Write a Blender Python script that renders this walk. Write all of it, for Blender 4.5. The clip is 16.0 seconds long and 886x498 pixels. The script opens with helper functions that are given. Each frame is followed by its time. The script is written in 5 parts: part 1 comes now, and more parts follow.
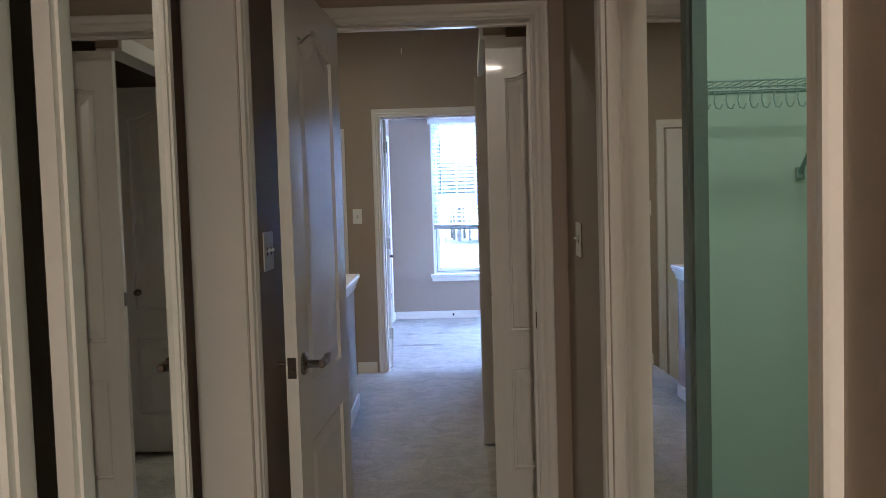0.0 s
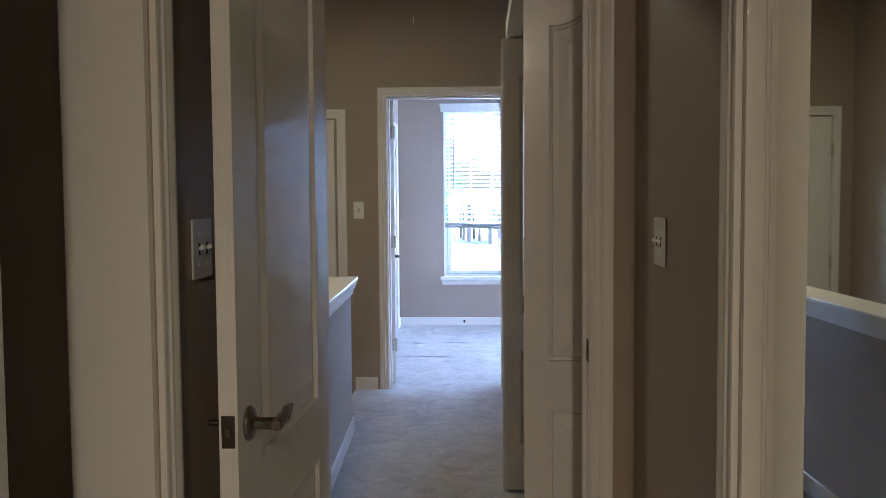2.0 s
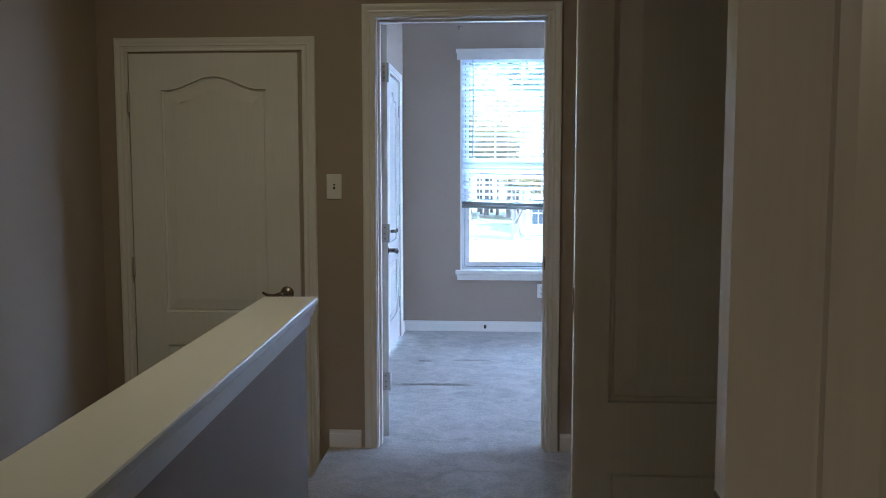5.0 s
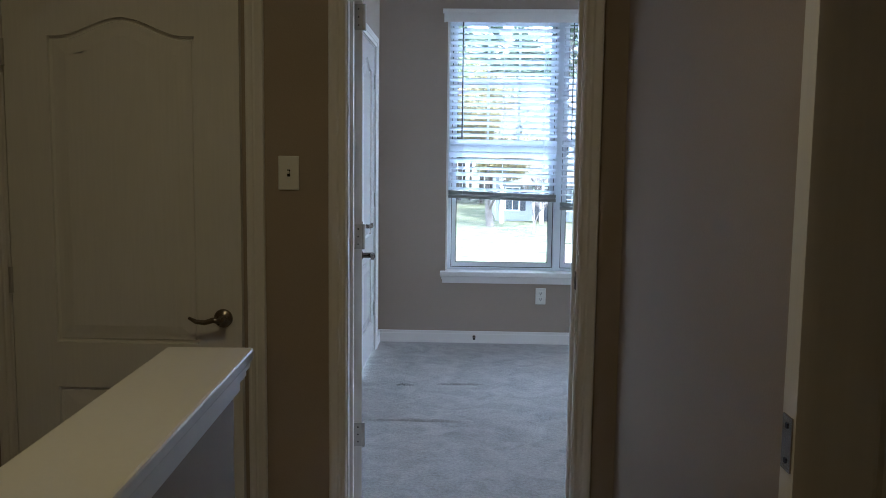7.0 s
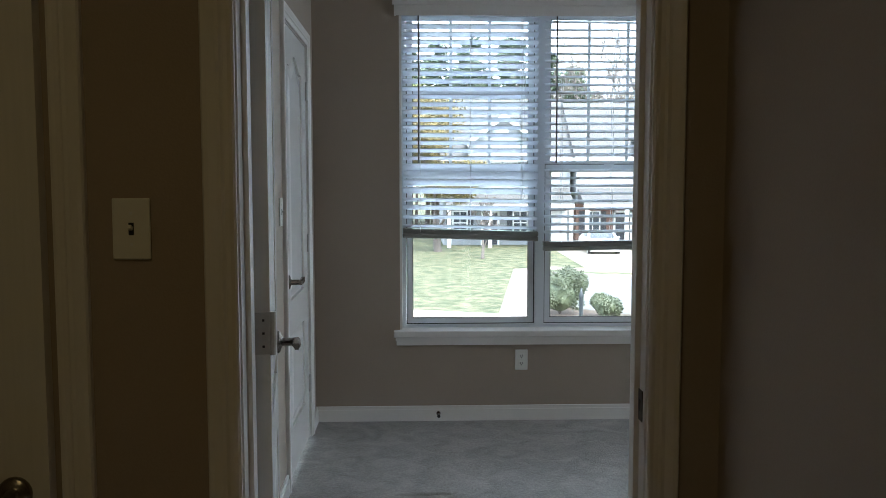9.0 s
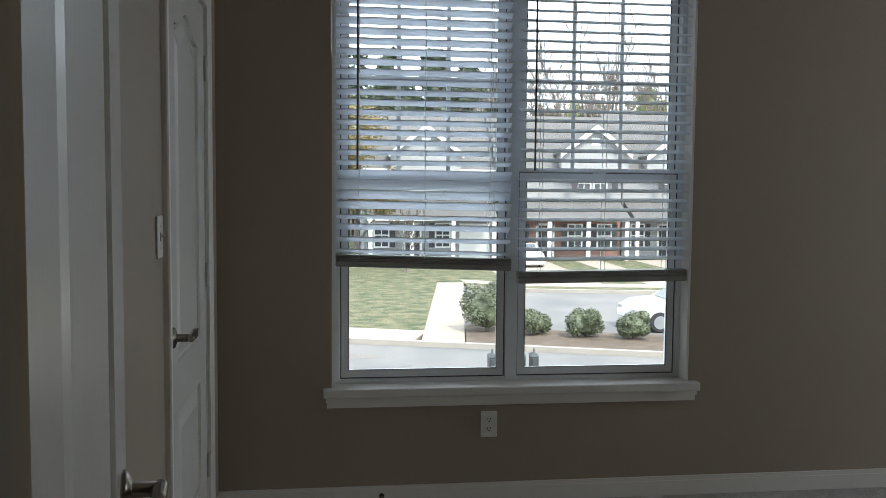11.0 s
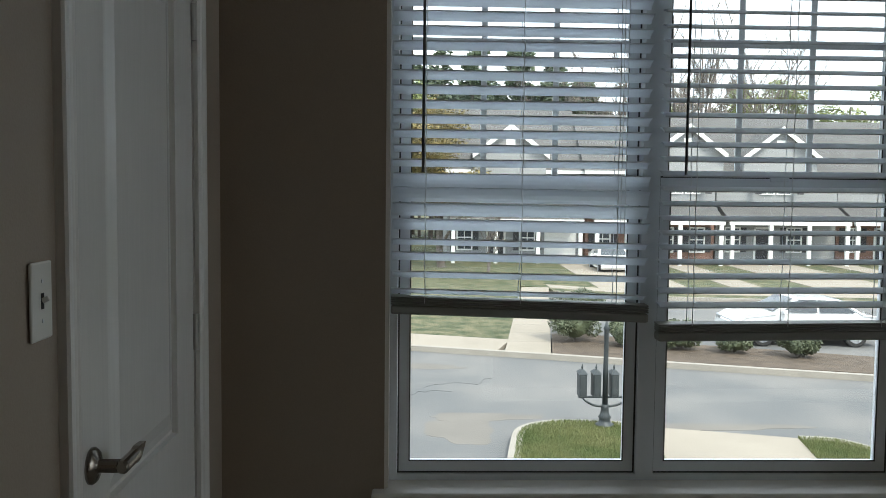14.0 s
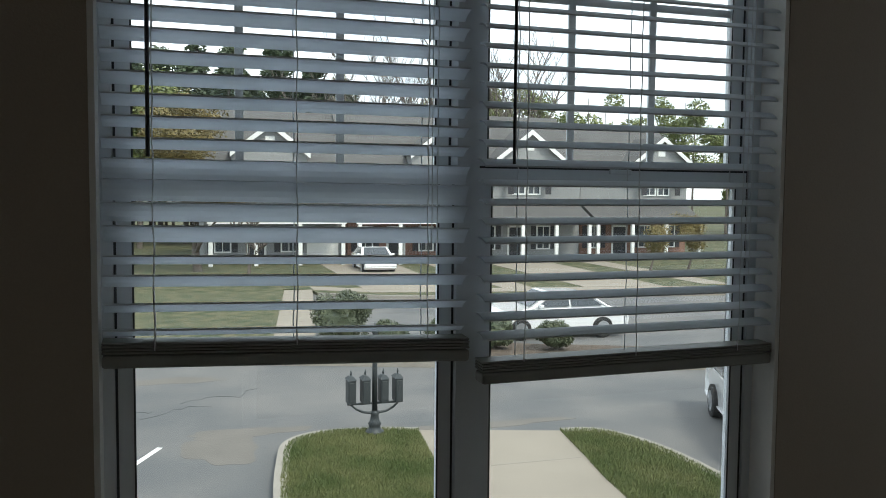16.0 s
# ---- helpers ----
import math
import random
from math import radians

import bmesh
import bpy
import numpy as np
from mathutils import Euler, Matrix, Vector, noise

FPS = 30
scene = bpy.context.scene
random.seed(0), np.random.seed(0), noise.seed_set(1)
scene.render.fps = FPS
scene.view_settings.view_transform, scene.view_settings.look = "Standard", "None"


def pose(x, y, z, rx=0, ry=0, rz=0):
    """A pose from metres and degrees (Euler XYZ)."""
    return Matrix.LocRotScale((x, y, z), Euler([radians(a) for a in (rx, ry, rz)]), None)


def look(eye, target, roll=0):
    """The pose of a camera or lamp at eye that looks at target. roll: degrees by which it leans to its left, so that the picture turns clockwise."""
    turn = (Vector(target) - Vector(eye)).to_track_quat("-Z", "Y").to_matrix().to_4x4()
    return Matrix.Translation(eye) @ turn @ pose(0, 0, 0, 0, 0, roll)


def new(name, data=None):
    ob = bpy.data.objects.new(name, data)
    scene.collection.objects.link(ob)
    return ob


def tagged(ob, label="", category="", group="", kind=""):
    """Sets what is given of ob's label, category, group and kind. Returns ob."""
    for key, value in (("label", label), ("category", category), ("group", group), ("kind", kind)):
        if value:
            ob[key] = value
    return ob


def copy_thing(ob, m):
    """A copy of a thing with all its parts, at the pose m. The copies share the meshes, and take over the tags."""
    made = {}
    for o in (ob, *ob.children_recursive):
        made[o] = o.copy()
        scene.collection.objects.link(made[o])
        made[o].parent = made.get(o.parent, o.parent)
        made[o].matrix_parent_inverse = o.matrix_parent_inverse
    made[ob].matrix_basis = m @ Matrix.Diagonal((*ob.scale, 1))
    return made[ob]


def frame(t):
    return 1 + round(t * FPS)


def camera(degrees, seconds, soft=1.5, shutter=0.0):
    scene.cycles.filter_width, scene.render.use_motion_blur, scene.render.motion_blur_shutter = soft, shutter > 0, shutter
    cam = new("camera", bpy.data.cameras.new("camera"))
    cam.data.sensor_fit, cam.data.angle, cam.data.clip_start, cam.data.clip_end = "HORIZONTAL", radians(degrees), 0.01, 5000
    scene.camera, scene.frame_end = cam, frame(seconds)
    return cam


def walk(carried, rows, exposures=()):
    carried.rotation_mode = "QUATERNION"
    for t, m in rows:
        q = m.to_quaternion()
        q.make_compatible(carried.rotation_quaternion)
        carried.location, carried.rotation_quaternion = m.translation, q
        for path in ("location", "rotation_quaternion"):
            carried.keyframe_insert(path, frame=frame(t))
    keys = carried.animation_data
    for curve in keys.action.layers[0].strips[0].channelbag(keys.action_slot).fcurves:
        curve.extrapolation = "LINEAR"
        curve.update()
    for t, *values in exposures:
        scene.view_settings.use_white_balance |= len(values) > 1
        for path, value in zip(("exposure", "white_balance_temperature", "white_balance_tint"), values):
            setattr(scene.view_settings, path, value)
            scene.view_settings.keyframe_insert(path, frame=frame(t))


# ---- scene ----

cam = camera(54.6, 16.0, 0.7)
PATH = [
    (0, (0.642, 0.122, 1.371), (0.575, 2.118, 1.258), -1.7),
    (0.5, (0.616, 0.304, 1.361), (0.577, 2.3, 1.251), -1.8),
    (1, (0.63, 0.561, 1.356), (0.595, 2.558, 1.248), -1.6),
    (1.5, (0.634, 0.753, 1.35), (0.574, 2.749, 1.241), -1.2),
    (2, (0.582, 1.001, 1.326), (0.495, 2.995, 1.213), -0.4),
    (2.5, (0.521, 1.314, 1.327), (0.427, 3.306, 1.184), -0.1),
    (3, (0.551, 1.607, 1.331), (0.457, 3.598, 1.164), 0.0),
    (3.5, (0.576, 1.885, 1.338), (0.442, 3.874, 1.179), -0.1),
    (4, (0.554, 2.253, 1.316), (0.413, 4.242, 1.161), -0.1),
    (4.2, (0.548, 2.39, 1.321), (0.404, 4.378, 1.163), -0.1),
    (6.3, (0.439, 3.664, 1.331), (0.351, 5.65, 1.118), 0.2),
    (6.5, (0.432, 3.748, 1.341), (0.341, 5.734, 1.123), 0.3),
    (7, (0.356, 4.014, 1.323), (0.298, 6.002, 1.11), 0.7),
    (7.5, (0.28, 4.311, 1.377), (0.312, 6.302, 1.188), -0.2),
    (7.6, (0.267, 4.384, 1.371), (0.315, 6.375, 1.186), -0.1),
    (8, (0.299, 4.652, 1.371), (0.349, 6.645, 1.204), -0.6),
    (8.2, (0.301, 4.78, 1.37), (0.353, 6.772, 1.207), -0.4),
    (10.3, (0.215, 6.103, 1.327), (0.361, 8.093, 1.183), 0.9),
    (10.5, (0.212, 6.208, 1.345), (0.415, 8.195, 1.209), 1.0),
    (11, (0.201, 6.431, 1.354), (0.455, 8.411, 1.223), 0.5),
    (11.5, (0.272, 6.629, 1.364), (0.519, 8.611, 1.25), 0.3),
    (12, (0.284, 6.803, 1.347), (0.558, 8.781, 1.239), 0.5),
    (12.5, (0.255, 7.021, 1.375), (0.634, 8.983, 1.307), 1.1),
    (13, (0.262, 7.215, 1.384), (0.694, 9.166, 1.298), 0.9),
    (13.5, (0.291, 7.463, 1.392), (0.705, 9.417, 1.28), 1.4),
    (14, (0.286, 7.592, 1.393), (0.347, 9.587, 1.262), 0.6),
    (14.5, (0.265, 7.743, 1.406), (0.31, 9.738, 1.274), 0.1),
    (15, (0.263, 7.861, 1.4), (0.42, 9.852, 1.278), -0.1),
    (15.5, (0.3, 8.076, 1.398), (0.657, 10.04, 1.286), 0.3),
    (16, (0.344, 8.309, 1.382), (0.947, 10.212, 1.257), 0.5),
]
EXPOSURES = [
    (0.0, 5.85, 4350, 16), (2.0, 5.83, 4500, 15), (4.2, 5.3, 4500, 9), (6.3, 4.5, 5000, 9), (8.2, 3.8, 5500, 3),
    (10.3, 2.8, 6550, 5), (12.5, 2.4, 6600, 4), (14.0, 2.1, 6700, 2), (16.0, 1.4, 6700, 1),
]
walk(cam, [(t, look(eye, target, roll)) for t, eye, target, roll in PATH], EXPOSURES)

# ---- sky, sun and lamps ----
world = bpy.data.worlds.new("overcast_sky")
scene.world = world
world.use_nodes = True
wn, wl = world.node_tree.nodes, world.node_tree.links
sky = wn.new("ShaderNodeTexSky")
sky.sky_type = "NISHITA"
sky.sun_disc = False
sky.sun_elevation, sky.sun_rotation = radians(48), radians(20)
cloud_co = wn.new("ShaderNodeTexCoord")
cloud_map = wn.new("ShaderNodeMapping")
cloud_map.inputs["Scale"].default_value = (1.0, 1.0, 3.2)
cloud = wn.new("ShaderNodeTexNoise")
cloud.inputs["Scale"].default_value = 3.0
cloud.inputs["Detail"].default_value = 6.0
cloud_ramp = wn.new("ShaderNodeValToRGB")
cloud_ramp.color_ramp.elements[0].position, cloud_ramp.color_ramp.elements[0].color = 0.3, (4.8, 5.7, 7.0, 1)
cloud_ramp.color_ramp.elements[1].position, cloud_ramp.color_ramp.elements[1].color = 0.62, (8.3, 8.9, 9.8, 1)
cloud_mix = wn.new("ShaderNodeMixRGB")
cloud_mix.inputs[0].default_value = 0.85
wl.new(cloud_co.outputs["Generated"], cloud_map.inputs[0])
wl.new(cloud_map.outputs[0], cloud.inputs[0])
wl.new(cloud.outputs[0], cloud_ramp.inputs[0])
wl.new(sky.outputs[0], cloud_mix.inputs[1])
wl.new(cloud_ramp.outputs[0], cloud_mix.inputs[2])
wl.new(cloud_mix.outputs[0], wn["Background"].inputs[0])
wn["Background"].inputs[1].default_value = 0.08


def lamp(name, kind, m, energy, colour, **settings):
    data = bpy.data.lights.new(name, kind)
    data.energy, data.color = energy, colour
    for key, value in settings.items():
        if key == "size":
            data.size = value
        elif key == "size_y":
            data.shape, data.size_y = "RECTANGLE", value
        elif key == "angle":
            data.angle = value
    ob = new(name, data)
    ob.matrix_world = m
    return ob


lamp("sun", "SUN", look((20, 0, 40), (6, 30, 0)), 1.05, (1.0, 0.96, 0.9), angle=radians(14))
lamp("dressing_room_ceiling_lamp", "AREA", pose(0.9, -1.5, 2.7), 1.5, (1.0, 0.68, 0.32), size=0.16)
# Unseen warm lamp, added to light the landing door and half wall cap.
lamp("stairwell_fill_lamp", "AREA", pose(-0.25, 5.1, 2.74), 0.33, (1.0, 0.74, 0.33), size=0.35)
lamp("walk_in_closet_lamp", "AREA", pose(1.6, 1.7, 2.6), 0.25, (1.0, 0.80, 0.42), size=0.3)

# ---- materials ----


def material(name, colour, rough=0.5, metal=0.0, vary=0.06, scale=4.0, fine=120.0, bump=0.1, depth=0.001, spread=None, coat=0.0, stretch=None):
    """Principled paint, wood, cloth or stone: a broad and a fine noise vary the colour, the fine one also gives relief."""
    m = bpy.data.materials.new(name)
    m.use_nodes = True
    n, l = m.node_tree.nodes, m.node_tree.links
    b = n["Principled BSDF"]
    b.inputs["Roughness"].default_value, b.inputs["Metallic"].default_value = rough, metal
    b.inputs["Coat Weight"].default_value = coat
    co = n.new("ShaderNodeTexCoord")
    big, small = n.new("ShaderNodeTexNoise"), n.new("ShaderNodeTexNoise")
    big.inputs["Scale"].default_value, small.inputs["Scale"].default_value = scale, fine
    big.inputs["Detail"].default_value, small.inputs["Detail"].default_value = 4, 3
    l.new(co.outputs["Object"], big.inputs[0])
    if stretch:
        grain = n.new("ShaderNodeMapping")
        grain.inputs["Scale"].default_value = stretch
        l.new(co.outputs["Object"], grain.inputs[0])
        l.new(grain.outputs[0], small.inputs[0])
    else:
        l.new(co.outputs["Object"], small.inputs[0])
    mixed = n.new("ShaderNodeMath")
    mixed.operation = "MULTIPLY_ADD"
    mixed.inputs[1].default_value = 0.6
    l.new(big.outputs[0], mixed.inputs[0])
    half = n.new("ShaderNodeMath")
    half.operation = "MULTIPLY"
    half.inputs[1].default_value = 0.4
    l.new(small.outputs[0], half.inputs[0])
    l.new(half.outputs[0], mixed.inputs[2])
    ramp = n.new("ShaderNodeValToRGB")
    low, high = spread or ([c * (1 - vary) for c in colour], [min(1, c * (1 + vary)) for c in colour])
    ramp.color_ramp.elements[0].position, ramp.color_ramp.elements[0].color = 0.32, (*low, 1)
    ramp.color_ramp.elements[1].position, ramp.color_ramp.elements[1].color = 0.68, (*high, 1)
    l.new(mixed.outputs[0], ramp.inputs[0])
    l.new(ramp.outputs[0], b.inputs["Base Color"])
    if bump:
        bp = n.new("ShaderNodeBump")
        bp.inputs["Strength"].default_value, bp.inputs["Distance"].default_value = bump, depth
        l.new(small.outputs[0], bp.inputs["Height"])
        l.new(bp.outputs[0], b.inputs["Normal"])
    return m


def pane_material(name, tint=(1, 1, 1)):
    m = bpy.data.materials.new(name)
    m.use_nodes = True
    n, l = m.node_tree.nodes, m.node_tree.links
    clear, gloss, mix, fr = (n.new("ShaderNode" + k) for k in ("BsdfTransparent", "BsdfGlossy", "MixShader", "Fresnel"))
    clear.inputs[0].default_value = (*tint, 1)
    gloss.inputs["Roughness"].default_value = 0.02
    fr.inputs[0].default_value = 1.45
    l.new(fr.outputs[0], mix.inputs[0])
    l.new(clear.outputs[0], mix.inputs[1])
    l.new(gloss.outputs[0], mix.inputs[2])
    l.new(mix.outputs[0], n["Material Output"].inputs[0])
    return m


def carpet_material(name):
    """Cut pile: fibre relief, tufts, and broad patches where the pile lies brushed one way or the other."""
    m = bpy.data.materials.new(name)
    m.use_nodes = True
    n, l = m.node_tree.nodes, m.node_tree.links
    b = n["Principled BSDF"]
    b.inputs["Roughness"].default_value = 0.97
    b.inputs["Sheen Weight"].default_value = 0.15
    co = n.new("ShaderNodeTexCoord")
    layers = []
    for scale, detail, warp in ((380.0, 2, 0.0), (75.0, 3, 0.4), (7.0, 5, 1.2)):
        t = n.new("ShaderNodeTexNoise")
        t.inputs["Scale"].default_value, t.inputs["Detail"].default_value, t.inputs["Distortion"].default_value = scale, detail, warp
        l.new(co.outputs["Object"], t.inputs[0])
        layers.append(t.outputs[0])
    total = None
    for out, share in zip(layers, (0.30, 0.32, 0.38)):
        k = n.new("ShaderNodeMath")
        k.operation = "MULTIPLY_ADD"
        k.inputs[1].default_value = share
        l.new(out, k.inputs[0])
        if total:
            l.new(total, k.inputs[2])
        else:
            k.inputs[2].default_value = 0.0
        total = k.outputs[0]
    ramp = n.new("ShaderNodeValToRGB")
    ramp.color_ramp.elements[0].position, ramp.color_ramp.elements[0].color = 0.36, (0.27, 0.25, 0.228, 1)
    ramp.color_ramp.elements[1].position, ramp.color_ramp.elements[1].color = 0.62, (0.53, 0.50, 0.46, 1)
    l.new(total, ramp.inputs[0])
    l.new(ramp.outputs[0], b.inputs["Base Color"])
    bp = n.new("ShaderNodeBump")
    bp.inputs["Strength"].default_value, bp.inputs["Distance"].default_value = 0.9, 0.018
    l.new(total, bp.inputs["Height"])
    l.new(bp.outputs[0], b.inputs["Normal"])
    return m


WALL = material("greige_wall_paint", (0.365, 0.300, 0.236), 0.55, vary=0.05, scale=1.3, fine=220, bump=0.45, depth=0.001)
CEIL = material("flat_white_ceiling_paint", (0.72, 0.70, 0.67), 0.9, vary=0.02, fine=180, bump=0.3, depth=0.001)
GREEN = material("pale_green_wall_paint", (0.46, 0.57, 0.47), 0.65, vary=0.03, scale=1.3, fine=260, bump=0.25, depth=0.0006)
TRIM = material("white_semigloss_trim", (0.80, 0.77, 0.73), 0.30, vary=0.025, scale=3, fine=90, bump=0.06, depth=0.0005, coat=0.15)
DOOR = material("white_semigloss_door_paint", (0.81, 0.785, 0.75), 0.27, vary=0.05, scale=2.5, fine=110, bump=0.22, depth=0.0008, coat=0.15, stretch=(1, 1, 0.05))
CARPET = carpet_material("grey_beige_cut_pile_carpet")
NICKEL = material("satin_nickel", (0.27, 0.235, 0.20), 0.26, 1.0, vary=0.05, bump=0.02)
HINGE = material("bright_nickel", (0.55, 0.53, 0.50), 0.4, 0.6, vary=0.06, bump=0.02)
BRONZE = material("dark_latch_metal", (0.10, 0.085, 0.07), 0.4, 0.8, vary=0.1, bump=0.05)
PLATE = material("white_plastic_plate", (0.80, 0.79, 0.74), 0.35, vary=0.01, bump=0.0)
DARK = material("dark_slot", (0.02, 0.02, 0.02), 0.6, vary=0.1, bump=0.0)
MIRROR = material("mirror_glass", (0.86, 0.88, 0.86), 0.015, 1.0, vary=0.003, bump=0.0)
VINYL = material("white_vinyl", (0.80, 0.83, 0.86), 0.4, vary=0.02, bump=0.03)
SLAT = material("white_faux_wood_slat", (0.85, 0.88, 0.91), 0.45, vary=0.03, scale=6, fine=60, bump=0.08, depth=0.0004)
sn, sl = SLAT.node_tree.nodes, SLAT.node_tree.links
glow, blend = sn.new("ShaderNodeBsdfTranslucent"), sn.new("ShaderNodeMixShader")
glow.inputs[0].default_value = (0.93, 0.96, 1.0, 1)
blend.inputs[0].default_value = 0.7
sl.new(sn["Principled BSDF"].outputs[0], blend.inputs[1])
sl.new(glow.outputs[0], blend.inputs[2])
sl.new(blend.outputs[0], sn["Material Output"].inputs[0])
SEAL_GAP = material("grey_seal_and_gap", (0.07, 0.075, 0.08), 0.7, vary=0.1, bump=0.0)
# Grey holds the shade on the white bottom rail and stacked slats.
RAIL_SHADE = material("shade_grey_blind_rail", (0.30, 0.30, 0.27), 0.5, vary=0.08, bump=0.06)
CORD = material("blind_cord", (0.82, 0.83, 0.84), 0.8, vary=0.05, bump=0.0)
WAND = material("dark_smoked_wand", (0.05, 0.05, 0.05), 0.3, vary=0.1, bump=0.0)
# Door stile colour with the closet's shade and green light mixed in.
EDGE = material("shaded_green_stile", (0.24, 0.30, 0.28), 0.4, 0.3, vary=0.06, bump=0.03)
# White wire; the dark green puts the closet's shade into its colour.
WIRE = material("shade_green_vinyl_wire", (0.26, 0.35, 0.30), 0.4, vary=0.02, bump=0.0)
GLASS = pane_material("window_glass")

ASPHALT = material("worn_grey_asphalt", (0.14, 0.14, 0.14), 0.9, scale=0.45, fine=45, bump=0.7, depth=0.012, spread=((0.105, 0.108, 0.11), (0.165, 0.158, 0.15)))
DIRT = material("road_dirt_film", (0.152, 0.138, 0.122), 0.95, vary=0.16, scale=1.5, fine=40, bump=0.5, depth=0.008)
CONCRETE = material("pale_concrete", (0.27, 0.235, 0.19), 0.85, vary=0.12, scale=0.8, fine=30, bump=0.3, depth=0.006)
KERB = material("kerb_concrete", (0.28, 0.255, 0.22), 0.85, vary=0.15, scale=1.5, fine=30, bump=0.3, depth=0.006)
LAWN = material("winter_lawn", (0.12, 0.16, 0.05), 0.95, scale=1.7, fine=9, bump=1.0, depth=0.08, spread=((0.035, 0.052, 0.018), (0.15, 0.135, 0.075)))
BLADE = material("grass_blades", (0.13, 0.19, 0.05), 0.8, scale=1.2, fine=40, bump=0.0, spread=((0.06, 0.10, 0.025), (0.21, 0.21, 0.09)))
MULCH = material("brown_mulch", (0.10, 0.075, 0.055), 0.95, vary=0.4, scale=3, fine=40, bump=1.0, depth=0.03)
LEAF = material("dark_evergreen_leaf", (0.06, 0.10, 0.035), 0.55, scale=3, fine=30, bump=0.0, spread=((0.03, 0.042, 0.022), (0.14, 0.16, 0.09)))
PINE = material("pine_needles", (0.05, 0.075, 0.04), 0.7, scale=0.6, fine=12, bump=0.0, spread=((0.03, 0.045, 0.025), (0.09, 0.12, 0.06)))
BUDS = material("yellow_spring_leaf", (0.25, 0.20, 0.06), 0.7, scale=0.8, fine=14, bump=0.0, spread=((0.09, 0.085, 0.035), (0.28, 0.21, 0.08)))
FRESH = material("fresh_green_leaf", (0.16, 0.2, 0.06), 0.7, scale=0.6, fine=10, bump=0.0, spread=((0.10, 0.13, 0.04), (0.24, 0.26, 0.10)))
TWIG = material("bare_twig_haze", (0.20, 0.18, 0.15), 0.9, scale=0.5, fine=6, bump=0.0, spread=((0.13, 0.115, 0.09), (0.28, 0.25, 0.20)))
BARK = material("grey_brown_bark", (0.13, 0.11, 0.095), 0.9, vary=0.3, scale=2, fine=20, bump=0.6, depth=0.02)
SIDING = material("grey_lap_siding", (0.27, 0.275, 0.275), 0.7, vary=0.06, scale=0.6, fine=8, bump=0.1, depth=0.01)
BRICK = material("red_brown_brick", (0.22, 0.13, 0.10), 0.85, vary=0.25, scale=2.0, fine=14, bump=0.4, depth=0.01)
ROOF = material("grey_asphalt_shingle", (0.105, 0.103, 0.10), 0.9, vary=0.16, scale=0.9, fine=9, bump=0.5, depth=0.02)
WHITE = material("white_house_trim", (0.78, 0.78, 0.76), 0.5, vary=0.03, bump=0.0)
BLACK = material("black_shutter_paint", (0.03, 0.03, 0.035), 0.5, vary=0.1, bump=0.0)
WINDARK = material("dark_window_pane", (0.05, 0.06, 0.07), 0.08, vary=0.2, scale=0.5, bump=0.0)
IRON = material("weathered_cast_iron", (0.045, 0.052, 0.055), 0.5, 0.3, vary=0.2, scale=8, fine=60, bump=0.2, depth=0.003)
CARPAINT = material("white_car_paint", (0.80, 0.80, 0.80), 0.2, vary=0.01, bump=0.0, coat=1.0)
TYRE = material("black_tyre_rubber", (0.025, 0.025, 0.025), 0.85, vary=0.2, bump=0.1)
RIM = material("silver_alloy_rim", (0.55, 0.56, 0.58), 0.3, 0.9, vary=0.05, bump=0.0)

for ground_mat in (LAWN, ASPHALT):
    stops = next(n for n in ground_mat.node_tree.nodes if n.bl_idname == "ShaderNodeValToRGB").color_ramp.elements
    stops[0].position, stops[1].position = 0.42, 0.60

# ---- mesh helpers ----


def part(name, bm, mat, parent=None, label="", smooth=False):
    me = bpy.data.meshes.new(name)
    bm.normal_update()
    bm.to_mesh(me)
    bm.free()
    me.materials.append(mat)
    if smooth:
        for p in me.polygons:
            p.use_smooth = True
    ob = new(name, me)
    if parent:
        ob.parent = parent
    return tagged(ob, label)


def twin(name, ob, m, parent=None):
    """Another object on the same mesh."""
    o = new(name, ob.data)
    o.matrix_local = m
    if parent:
        o.parent = parent
    return o


def thing(name, m, label, category, group="", kind=""):
    ob = new(name)
    ob.empty_display_size = 0.1
    ob.matrix_world = m
    return tagged(ob, label, category, group, kind)


def bx(bm, x0, y0, z0, x1, y1, z1, m=None):
    v = [Vector((x, y, z)) for z in (z0, z1) for y in (y0, y1) for x in (x0, x1)]
    v = [bm.verts.new(m @ p if m else p) for p in v]
    for f in ((0, 2, 3, 1), (4, 5, 7, 6), (0, 1, 5, 4), (1, 3, 7, 5), (3, 2, 6, 7), (2, 0, 4, 6)):
        bm.faces.new([v[i] for i in f])
    return bm


def cube(*a):
    return bx(bmesh.new(), *a)


def soft_box(x0, y0, z0, x1, y1, z1, r=0.004, seg=2):
    bm = cube(x0, y0, z0, x1, y1, z1)
    bmesh.ops.bevel(bm, geom=bm.edges[:], offset=r, segments=seg, profile=0.5, affect="EDGES")
    return bm


